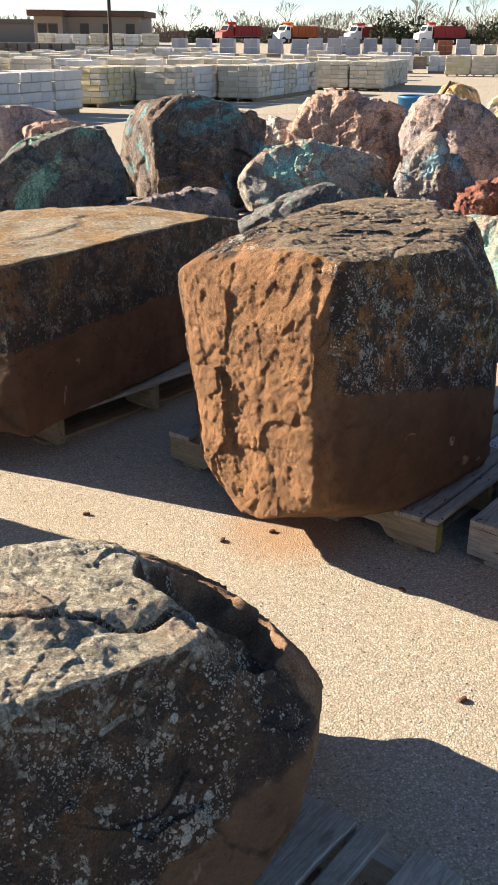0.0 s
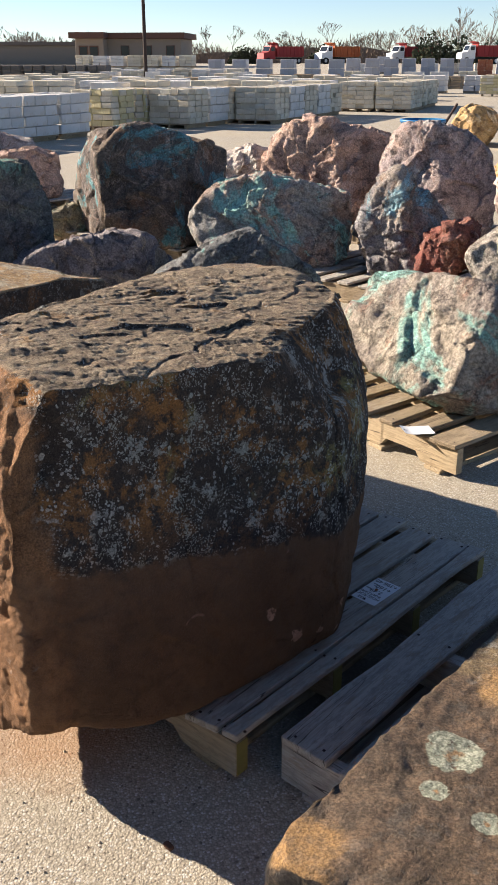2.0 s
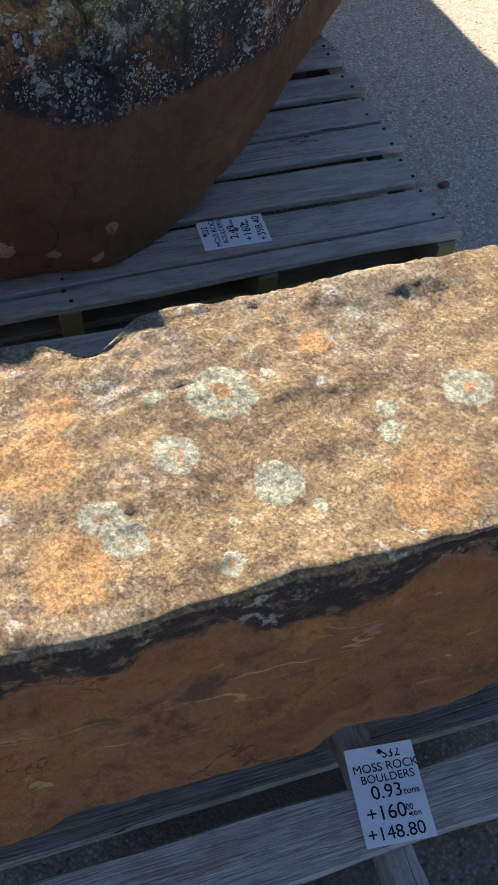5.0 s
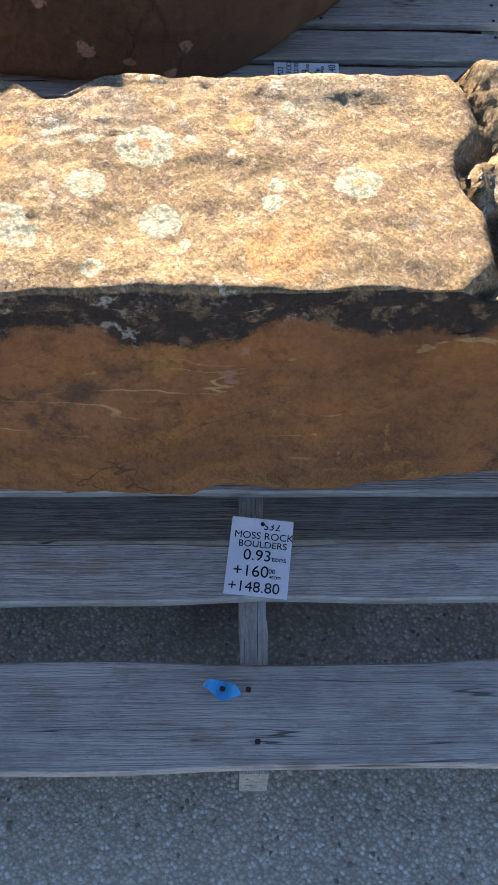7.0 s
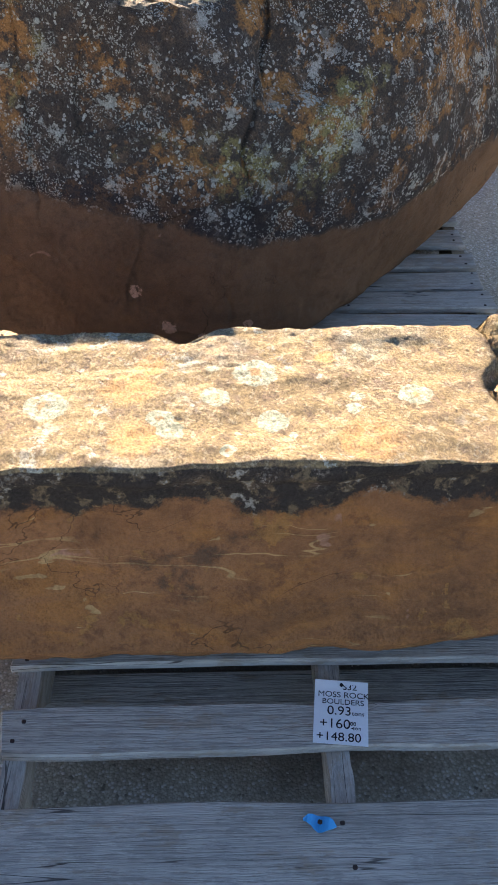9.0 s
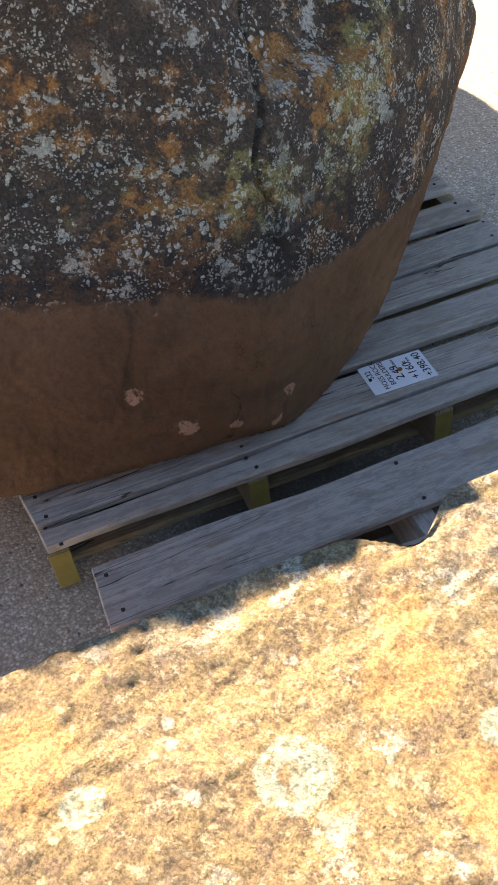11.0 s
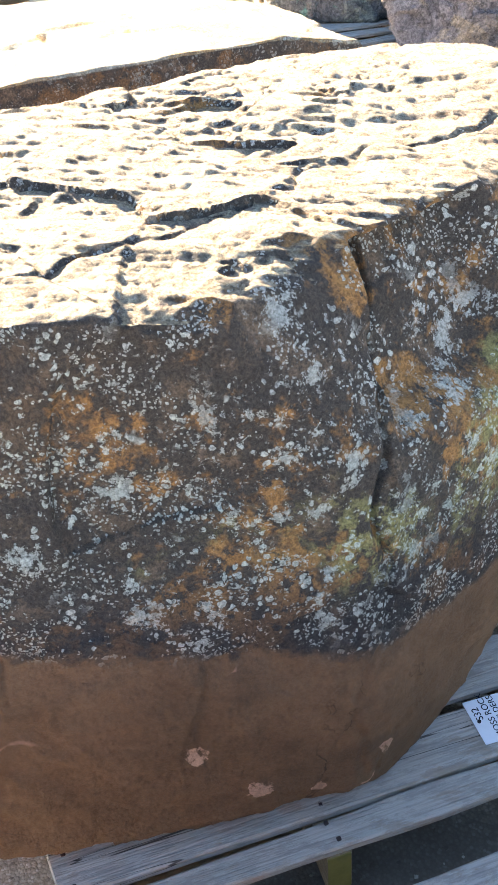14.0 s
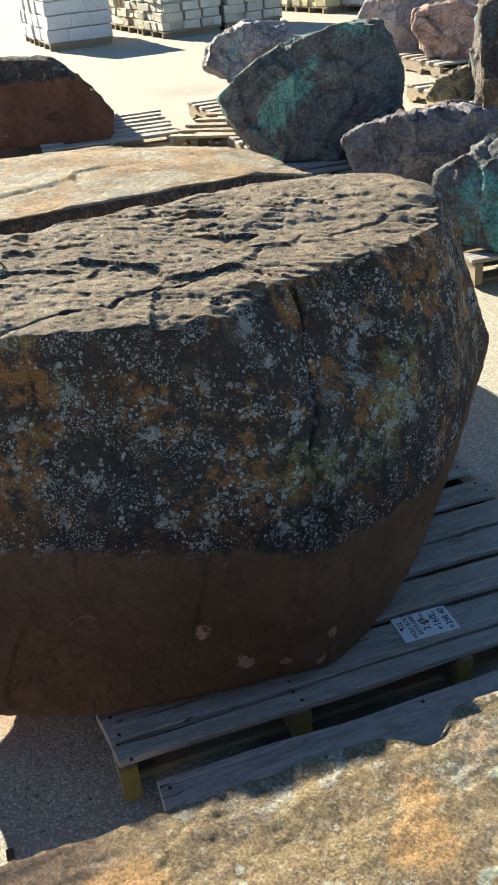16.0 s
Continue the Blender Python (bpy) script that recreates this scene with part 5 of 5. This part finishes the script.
price_card(Matrix.Translation((1.33, 4.66, 0.149)) @ pose(0, 0, 0, 0, 0, 100), [], "small white card on a tan pallet", 0.09, 0.13, 0.06)
price_card(Matrix.Translation((0.50, 5.78, 0.141)) @ pose(0, 0, 0, 0, 0, 60), [], "small white card on a dark pallet", 0.09, 0.13, 0.03)


def ribbon():
    """A torn scrap of blue tape held by a nail."""
    n, v, q = 9, [], []
    for i in range(n):
        x = (i / (n - 1) - 0.5) * 0.052
        w = 0.010 * (1 - (2 * i / (n - 1) - 1) ** 2) ** 0.6 + 0.0012
        z = 0.003 + 0.004 * math.sin(i * 1.3)
        v += [(x, -w + 0.003 * math.sin(i), z), (x, w, z + 0.0025), (x, w, z + 0.0018), (x, -w + 0.003 * math.sin(i), z - 0.0007)]
    for i in range(n - 1):
        a = 4 * i
        q += [(a, a + 4, a + 5, a + 1), (a + 3, a + 2, a + 6, a + 7), (a, a + 3, a + 7, a + 4), (a + 1, a + 5, a + 6, a + 2)]
    q += [(0, 1, 2, 3), (a + 4, a + 7, a + 6, a + 5)]
    ob = new("tape_scrap", mesh_of("tape_scrap", v, q, plain("blue_tape", (0.03, 0.30, 0.62), 0.35)))
    ob.matrix_basis = pose(1.855, 2.447, 0.1475, 0, 0, 35)
    tagged(ob, "torn scrap of bright blue tape nailed to a board", "tape")
    part("nail", NAIL, ob, pose(0, 0, 0.006))


ribbon()
stamp = text_mesh("6-20-17", 0.045, M_INK)
part("lettering", stamp, [o for o in scene.objects if o.name.startswith("stringer") and o.parent and o.parent.name == "wooden_pallet.001"][0], pose(-0.46, -0.0195, 0.03, 90, 0, 0))


def pebble_mesh(seed):
    return boulder_mesh("pebble", [(1, 0, 0, 0.013), (-1, 0, 0, 0.013), (0, 1, 0, 0.007), (0, -1, 0, 0.007), (0, 0, 1, 0.006), (0, 0, -1, 0.004)], M_PEB, n=8, soft=6, chips=4, rough=0.0012, grain=0.0005, seed=seed)


M_PEB = plain("brown_chip", (0.13, 0.07, 0.045), 0.9)
for k, (x, y, a) in enumerate(((0.07, 2.93, 20), (-0.10, 2.87, 80), (0.46, 2.56, 140), (0.53, 2.04, 30), (0.84, 2.26, 10), (0.78, 1.98, 60), (-0.59, 3.06, 0), (1.62, 4.25, 40), (1.2, 3.95, 70), (2.0, 4.2, 20))):
    ob = new("stone_flake", pebble_mesh(k))
    ob.matrix_basis = pose(x, y, 0.004, 0, 0, a)
    tagged(ob, "small dark brown stone flake on the asphalt", "stone", "stone flakes")

# ---------------- stacks of cut limestone ----------------
STACKS = {}


def stone_stack(kind, mats, rows, bl, bh, seed, height_jitter=0.0, w=1.16, d=1.0, label=""):
    """A pallet of cut blocks: courses of single stones round a hidden core."""
    r = random.Random(seed)
    ob = thing("stone_stack", pose(0, 0, 0), label, "stone stack", "stacks of cut stone")
    part("skid", box_mesh("skid", w, d, 0.025, M_WOOD_TAN, 0), ob, pose(0, 0, 0.085))
    for x in (-0.46, 0, 0.46):
        part("runner", box_mesh("runner", 0.06, d, 0.085, M_WOOD_TAN, 0), ob, pose(x, 0, 0))
    part("core", box_mesh("core", w - 0.16, d - 0.16, rows * bh - 0.03, mats[0], 0), ob, pose(0, 0, 0.11))
    shapes = []
    for k in range(4):
        me = box_mesh("block", bl - 0.012, 0.14, bh - 0.008, mats[k % len(mats)], 0.010)
        rr = random.Random(seed * 7 + k)
        for v in me.vertices:
            v.co += Vector((rr.uniform(-1, 1) * 0.006, rr.uniform(-1, 1) * 0.014, rr.uniform(-1, 1) * 0.004))
        shapes.append(me)
    for c in range(rows):
        z = 0.11 + c * bh
        for side in range(4):
            run, depth, turn = ((w, d, 0), (w, d, 180), (d, w, 90), (d, w, 270))[side]
            n = max(2, round(run / bl))
            off = (c % 2) * 0.5
            for i in range(n):
                if r.random() < 0.05 and c < rows - 1:
                    continue
                x = (i + 0.5) * run / n - run / 2 + (off - 0.25) * 0.25 * run / n
                y = -depth / 2 + 0.07 + r.uniform(-0.018, 0.018)
                part("block", r.choice(shapes), ob, pose(0, 0, 0, 0, 0, turn) @ pose(x * 0.96, y, z + r.uniform(0, 0.004), 0, 0, r.uniform(-2.5, 2.5)))
    return ob


def lump_stack(mat, seed, label, w=1.1, d=1.0, h=0.8, layers=4):
    """A far pallet load in one piece: uneven layers on a skid."""
    r = random.Random(seed)
    ob = thing("stone_stack", pose(0, 0, 0), label, "stone stack", "far stacks of stone")
    hh = h / layers
    for k in range(layers):
        for sx in (-1, 1):
            me = box_mesh("block", w / 2 * r.uniform(0.94, 1.0), d * r.uniform(0.94, 1.02), hh * 0.97, mat, 0.02)
            part("block", me, ob, pose(sx * w / 4 + r.uniform(-0.02, 0.02), 0, 0.1 + k * hh))
    part("skid", box_mesh("skid", w, d, 0.1, M_WOOD_TAN, 0), ob)
    return ob


K_CHOP = [stone_stack("chop", (M_LIME,), 6, 0.29, 0.135, 100 + k, label="pallet of rough white limestone blocks") for k in range(3)]
K_SAWN = [stone_stack("sawn", (M_LIME_GREY,), 4, 0.38, 0.20, 110 + k, label="pallet of sawn pale grey limestone blocks") for k in range(2)]
K_YEL = [stone_stack("yellow", (M_LIME_YEL, M_LIME), 6, 0.29, 0.135, 120, label="pallet of yellow limestone blocks")]
used = set()


def place(kinds, x, y, turn, r):
    src = r.choice(kinds)
    m = pose(x, y, 0, 0, 0, turn + r.uniform(-2, 2))
    if src.name in used:
        return copy_thing(src, m)
    used.add(src.name)
    src.matrix_basis = m
    return src


def group(corner, turn, across, deep, kinds, seed, gap=1.24, gap2=1.1):
    """Stacks in a block from its near corner: across to the left, deep away from the camera."""
    r = random.Random(seed)
    c, s = math.cos(radians(turn)), math.sin(radians(turn))
    for i in range(across):
        for j in range(deep):
            if i > 0 and j > 0:
                continue
            lx, ly = -(i + 0.5) * gap, (j + 0.5) * gap2
            place(kinds[(i + j) % len(kinds)], corner[0] + c * lx - s * ly, corner[1] + s * lx + c * ly, turn, r)


group((4.85, 32.7), -18, 2, 5, [K_CHOP], 1)
group((14.6, 46.0), -16, 4, 2, [K_CHOP, K_YEL], 2)
group((0.55, 26.6), -22, 2, 5, [K_CHOP, K_SAWN], 3)
group((-1.55, 24.9), -24, 2, 3, [K_CHOP, K_SAWN], 4)
group((-5.9, 17.6), -26, 1, 5, [K_SAWN], 5)
group((-3.3, 24.0), -24, 1, 2, [K_YEL], 6)
group((-8.0, 14.6), -34, 5, 2, [K_CHOP, K_CHOP], 7)
group((-9.3, 13.4), -36, 2, 1, [K_SAWN], 8)
group((-6.6, 17.5), -30, 3, 1, [K_YEL, K_CHOP], 9)
for src in K_CHOP + K_SAWN + K_YEL:
    if src.name not in used:
        src.matrix_basis = pose(7.0 + len(used), 50 + len(used), 0, 0, 0, -16)
        used.add(src.name)

F_WHITE = [lump_stack(M_LIME, 1, "far pallet of white limestone"), lump_stack(M_LIME_GREY, 2, "far pallet of pale sawn stone", h=0.75, layers=3)]
F_FLAG = [lump_stack(M_FLAG, 3, "far low pallet of tan flagstone", 1.4, 1.1, 0.42, 5), lump_stack(M_FLAG, 4, "far pallet of brown ledge stone", 1.2, 1.0, 0.6, 5)]
F_WRAP = [lump_stack(M_WRAP, 5, "far wrapped pallet of grey stone", 1.15, 1.0, 1.35, 2)]
F_RED = [lump_stack(M_REDBRICK, 6, "far pallet of red stone", 1.2, 1.1, 1.25, 3)]
F_DARK = [lump_stack(M_DARKSTONE, 7, "far pallet of dark stone", 1.3, 1.1, 1.1, 3)]


def rise(y):
    return float(0.9 * step(np.array(float(y)), 62.0, 125.0))


def far(kinds, x, y, turn, up=0.0):
    return place_at(random.choice(kinds), x, y, rise(y) + up, turn)


def place_at(src, x, y, z, turn):
    m = pose(x, y, z, 0, 0, turn)
    if src.name in used:
        return copy_thing(src, m)
    used.add(src.name)
    src.matrix_basis = m
    return src


random.seed(7)
for lane, (y0, x0, x1, kinds) in enumerate(((36.5, -9, 2.5, F_WHITE), (39.0, -12, 4.5, F_WHITE), (43.0, -14, 6.0, F_WHITE), (48.0, -17, 8.0, F_WHITE), (55.0, -20, 6, F_FLAG + F_WHITE), (60.0, -22, 18, F_FLAG), (66.0, -24, 20, F_FLAG + F_WHITE), (52.0, 7, 26, F_WHITE))):
    x = x0
    while x < x1:
        far(kinds, x, y0 + 0.25 * (x1 - x) * 0 + random.uniform(-0.4, 0.4), -18 + random.uniform(-4, 4))
        x += random.uniform(1.45, 2.1)
for k in range(9):
    far(F_WRAP if k != 7 else F_RED, 6.6 + k * 1.55, 84 + random.uniform(-0.5, 0.5), -10)
for k in range(7):
    far(F_WRAP + F_WHITE, 5.5 + k * 2.2, 92, -8, 0.0)
for k in range(12):
    far(F_WHITE, -17 + k * 1.3, 74, -12, 0.0)
for k in range(7):
    far(F_WHITE, -15.0 + k * 1.35, 79, -12, 0.0)
    far(F_WHITE, -14.8 + k * 1.35, 79, -12, 0.86)
for k in range(6):
    far(F_WRAP, -4.5 + k * 1.9, 80, -12)
for k in range(9):
    far(F_DARK, -24 + k * 1.5, 70, -10)
for k in range(6):
    far(F_WRAP + F_WHITE, 21 + k * 1.8, 90, -8)

# ---------------- tub ----------------


def tub():
    n, v, q = 28, [], []
    ring = ((0.25, 0.0), (0.30, 0.78), (0.315, 0.78), (0.315, 0.82), (0.285, 0.82), (0.245, 0.03))
    for r, z in ring:
        v += [(r * math.cos(i * 2 * math.pi / n), r * math.sin(i * 2 * math.pi / n), z) for i in range(n)]
    for k in range(len(ring) - 1):
        q += [(k * n + i, k * n + (i + 1) % n, (k + 1) * n + (i + 1) % n, (k + 1) * n + i) for i in range(n)]
    q += [tuple(reversed(range(n))), tuple((len(ring) - 1) * n + i for i in range(n))]
    ob = thing("plastic_tub", pose(2.64, 14.6, 0), "round blue plastic tub with a tool leaning in it", "tub")
    part("shell", mesh_of("shell", v, q, M_BLUE, True), ob)
    part("tool_handle", box_mesh("tool_handle", 0.035, 0.035, 0.95, M_NAIL, 0.01), ob, pose(-0.02, 0, 0.2, 0, 30, 0), "dark tool handle")


tub()


# ---------------- trucks, building, pole ----------------
def cyl(name, r, w, mat, n=18):
    v = [(r * math.cos(i * 2 * math.pi / n), y, r * math.sin(i * 2 * math.pi / n)) for y in (-w / 2, w / 2) for i in range(n)]
    q = [(i, (i + 1) % n, n + (i + 1) % n, n + i) for i in range(n)] + [tuple(reversed(range(n))), tuple(range(n, 2 * n))]
    return mesh_of(name, v, q, mat)


M_TYRE, M_RIM = plain("tyre_rubber", (0.02, 0.02, 0.02), 0.85), plain("steel_rim", (0.5, 0.5, 0.5), 0.4, 0.7)
M_GLASS = plain("dark_window_glass", (0.02, 0.025, 0.03), 0.08)
M_CAB, M_FRAME = plain("white_cab_paint", (0.75, 0.75, 0.74), 0.35), plain("black_chassis", (0.025, 0.025, 0.025), 0.6)


def wedge(name, pts, width, mat):
    """A side outline in x and z, drawn out to a width."""
    n = len(pts)
    v = [(x, s * width / 2, z) for s in (-1, 1) for x, z in pts]
    q = [(i, (i + 1) % n, n + (i + 1) % n, n + i) for i in range(n)] + [tuple(reversed(range(n))), tuple(range(n, 2 * n))]
    return mesh_of(name, v, q, mat)


def dump_truck(x, y, turn, bed_mat, cab_mat, colour):
    ob = thing("dump_truck", pose(x, y, rise(y), 0, 0, turn), colour + " dump truck parked across the yard", "truck", "parked dump trucks")
    part("chassis", box_mesh("chassis", 7.2, 0.9, 0.25, M_FRAME, 0.02), ob, pose(0.2, 0, 0.75))
    cab = part("cab", wedge("cab", [(-1.9, 1.0), (-1.9, 2.75), (-2.7, 2.85), (-3.15, 2.0), (-3.3, 1.85), (-4.1, 1.7), (-4.2, 0.8), (-1.9, 0.8)], 2.2, cab_mat), ob)
    part("windscreen", box_mesh("windscreen", 0.04, 1.9, 0.75, M_GLASS, 0), cab, pose(-3.14, 0, 2.02, 0, 27, 0))
    for s in (-1, 1):
        part("side_window", box_mesh("side_window", 0.65, 0.03, 0.55, M_GLASS, 0), cab, pose(-2.4, s * 1.11, 2.05))
    bed = part("bed", wedge("bed", [(-1.6, 1.15), (-1.6, 3.1), (-2.2, 3.25), (-2.2, 3.32), (-1.5, 3.25), (-1.5, 2.75), (3.6, 2.75), (3.75, 1.35), (3.3, 1.1)], 2.45, bed_mat), ob)
    for k in range(7):
        for s in (-1, 1):
            part("rib", box_mesh("rib", 0.10, 0.09, 1.35, bed_mat, 0.01), bed, pose(-1.2 + k * 0.75, s * 1.25, 1.3))
    for wx in (-3.3, 1.6, 2.75):
        for s in (-1, 1):
            w = part("wheel", cyl("wheel", 0.52, 0.36, M_TYRE), ob, pose(wx, s * 1.0, 0.52))
            part("rim", cyl("rim", 0.27, 0.38, M_RIM, 12), w)


M_RED, M_ORANGE = plain("red_paint", (0.30, 0.03, 0.028), 0.55), plain("orange_paint", (0.45, 0.11, 0.03), 0.55)
dump_truck(32.5, 160, 12, M_RED, M_CAB, "red and white")
dump_truck(22.5, 172, 25, M_RED, M_CAB, "dark red")
dump_truck(10.2, 171, 32, M_ORANGE, M_CAB, "orange")
dump_truck(0.6, 170, 32, M_RED, M_RED, "red")


def office():
    """The flat-roofed office at the yard's edge."""
    wall = plain("beige_stucco", (0.30, 0.24, 0.19), 0.9)
    fascia = plain("brown_fascia", (0.13, 0.065, 0.045), 0.7)
    ob = thing("office_building", pose(-16.2, 118, rise(118), 0, 0, -4), "low beige office with a brown flat roof", "building")
    w = part("wall", box_mesh("wall", 11.6, 8, 2.9, wall, 0.02), ob)
    part("wall", box_mesh("wall", 3.2, 2.0, 2.9, wall, 0.02), ob, pose(-4.2, -4.9, 0))
    part("roof", box_mesh("roof", 12.6, 9, 0.62, fascia, 0.03), ob, pose(0, -0.2, 2.9))
    part("roof", box_mesh("roof", 4.0, 2.8, 0.62, fascia, 0.03), ob, pose(-4.3, -5.4, 2.904))
    for x in (-0.6, 2.0, 4.6):
        win = part("window", box_mesh("window", 1.0, 0.08, 1.2, fascia, 0.01), ob, pose(x, -4.02, 1.0))
        part("pane", box_mesh("pane", 0.84, 0.05, 1.04, M_GLASS, 0), win, pose(0, -0.04, 0.08))
    for x in (-4.9, -3.7):
        dr = part("door", box_mesh("door", 1.05, 0.08, 2.1, fascia, 0.01), ob, pose(x, -5.92, 0.05))
        part("pane", box_mesh("pane", 0.85, 0.05, 1.85, M_GLASS, 0), dr, pose(0, -0.04, 0.12))


office()
shed = thing("long_shed", pose(-34, 150, rise(150), 0, 0, 4), "long low grey-brown shed beyond the yard", "building")
part("wall", box_mesh("wall", 26, 8, 2.6, plain("shed_wall", (0.25, 0.21, 0.17), 0.9), 0.02), shed)
part("roof", box_mesh("roof", 27, 9, 0.5, plain("shed_roof", (0.16, 0.13, 0.11), 0.8), 0.02), shed, pose(0, 0, 2.6))


def pole():
    n, v, q = 10, [], []
    hs = (0, 3, 6, 9, 12)
    for z in hs:
        r = 0.13 - 0.004 * z
        v += [(r * math.cos(i * 2 * math.pi / n), r * math.sin(i * 2 * math.pi / n), z) for i in range(n)]
    for k in range(len(hs) - 1):
        q += [(k * n + i, k * n + (i + 1) % n, (k + 1) * n + (i + 1) % n, (k + 1) * n + i) for i in range(n)]
    q.append(tuple((len(hs) - 1) * n + i for i in range(n)))
    ob = new("light_pole", mesh_of("light_pole", v, q, plain("dark_timber_pole", (0.05, 0.035, 0.03), 0.8), True))
    ob.location = (-8.3, 66.5, 0)
    tagged(ob, "tall dark pole standing among the stone stacks", "pole")


pole()


# ---------------- trees ----------------
M_BARK = plain("grey_bark", (0.19, 0.15, 0.125), 0.95)
# The brush brown is lightened: distance haze is put into the colour.
M_TWIG = plain("hazed_brown_brush", (0.20, 0.155, 0.12), 0.95)
M_EVERGREEN = plain("dark_evergreen", (0.045, 0.055, 0.03), 0.9)


def limbs(height, seed, depth=5, spread=0.55, start=0.16):
    """Segments of a bare tree: (foot, tip, radius, radius)."""
    r = random.Random(seed)
    out = []

    def grow(p, d, length, rad, level):
        q = p + d * length
        out.append((p, q, rad, rad * 0.68))
        if level == 0:
            return
        for _ in range(2 if r.random() < 0.55 else 3):
            e = (d + Vector((r.uniform(-1, 1), r.uniform(-1, 1), r.uniform(-0.25, 0.75))) * spread).normalized()
            grow(q, e, length * r.uniform(0.62, 0.84), rad * 0.62, level - 1)
    grow(Vector((0, 0, 0)), Vector((r.uniform(-0.08, 0.08), 0, 1)).normalized(), height * 0.27, height * start * 0.11, depth)
    return out


def sticks(segs, mat, name, n=4):
    v, q = [], []
    for a, b, ra, rb in segs:
        d = (b - a).normalized()
        s = d.orthogonal().normalized()
        t = d.cross(s)
        k = len(v)
        for p, rr in ((a, ra), (b, rb)):
            v += [tuple(p + (s * math.cos(i * 2 * math.pi / n) + t * math.sin(i * 2 * math.pi / n)) * rr) for i in range(n)]
        q += [(k + i, k + (i + 1) % n, k + n + (i + 1) % n, k + n + i) for i in range(n)]
    return mesh_of(name, v, q, mat)


def bare_tree(x, y, h, seed, depth=6):
    s = limbs(h, seed, depth)
    ob = thing("bare_tree", pose(x, y, rise(y)), "leafless winter tree with fine grey twigs", "tree", "bare trees behind the yard")
    part("trunk", sticks(s[:1], M_BARK, "trunk", 8), ob)
    part("crown", sticks([(a, b, max(ra, 0.018), max(rb, 0.014)) for a, b, ra, rb in s[1:]], M_BARK, "crown"), ob)


for k, (x, y, h) in enumerate(((9.0, 172, 7.6), (30.8, 174, 9.5), (36.5, 177, 11.0), (41.6, 172, 8.9), (46.7, 178, 10.0), (52.4, 174, 9.5), (25.1, 182, 6.8), (-8.5, 182, 6.3), (-13.1, 187, 6.5), (1.1, 187, 5.5), (-2.8, 184, 5.8),
                               (15.4, 187, 5.2), (59.3, 177, 9.5), (-42, 170, 6.0), (-48, 172, 6.5), (-33.1, 190, 5.8), (18, 170, 5.6), (-55, 170, 6))):
    bare_tree(x, y, h, 300 + k, 6)


def far_woods():
    """The brushy tree line beyond the yard: thousands of twigs and scrub clumps."""
    rng = np.random.default_rng(3)
    v, q = [], []
    for k in range(22000):
        x = rng.uniform(-130, 130)
        y = rng.uniform(180, 205)
        top = 3.3 + 1.1 * math.sin(x * 0.11) + 0.9 * math.sin(x * 0.37 + 1) + (3.0 if 24 < x < 80 else 0) + rng.uniform(-0.7, 0.7)
        z = rng.uniform(0, 1) ** 0.7 * top + 0.6
        l, a = rng.uniform(0.5, 1.2), rng.uniform(-1.0, 1.0)
        dx, dz = math.sin(a) * l, math.cos(a) * l
        w = rng.uniform(0.02, 0.09)
        i = len(v)
        dy = rng.uniform(-0.3, 0.3)
        v += [(x - w, y, z), (x + w, y + dy, z), (x + dx, y + dy, z + dz), (x + dx * 0.5 - w, y - 0.2, z + dz * 0.5)]
        q += [(i, i + 1, i + 2), (i, i + 2, i + 3)]
    return tagged(new("far_woods", mesh_of("far_woods", v, q, M_TWIG)), "brown leafless brush and trees beyond the yard", "woods", kind="stuff")


def evergreens():
    rng = np.random.default_rng(8)
    v, q = [], []
    for cx, cy, r, h in ((25, 165, 3.2, 5.6), (30, 168, 3.0, 5.0), (-22, 175, 2.6, 3.6), (8, 178, 3.0, 3.4), (-6, 176, 2.6, 3.4), (44, 170, 4.0, 5.6), (37, 172, 3.4, 4.8), (-33, 178, 3, 3.4)):
        for _ in range(900):
            a, rr = rng.uniform(0, 6.28), math.sqrt(rng.random()) * r
            top = h * (1 - (rr / r) ** 2 * 0.7) * (0.8 + 0.2 * math.sin(a * 3 + cx))
            p = np.array((cx + rr * math.cos(a), cy + rr * math.sin(a) * 0.7, 0.8 + rng.random() ** 0.6 * top))
            s = rng.uniform(0.12, 0.34)
            i = len(v)
            v += [tuple(p + rng.normal(size=3) * s) for _ in range(3)]
            q.append((i, i + 1, i + 2))
    return tagged(new("evergreen_scrub", mesh_of("evergreen_scrub", v, q, M_EVERGREEN)), "dark evergreen scrub in the far tree line", "shrubs", kind="stuff")


far_woods()
evergreens()
ridge = [(x, 215 + 4 * math.sin(x * 0.05), z) for x in range(-240, 241, 6) for z in (0.5, 3.4 + 0.6 * math.sin(x * 0.13) + 0.4 * math.sin(x * 0.41))]
ridge_q = [(2 * i, 2 * i + 2, 2 * i + 3, 2 * i + 1) for i in range(len(ridge) // 2 - 1)]
tagged(new("backdrop", mesh_of("backdrop", ridge, ridge_q, M_TWIG)), "brown woods along the horizon", "backdrop", kind="structure")
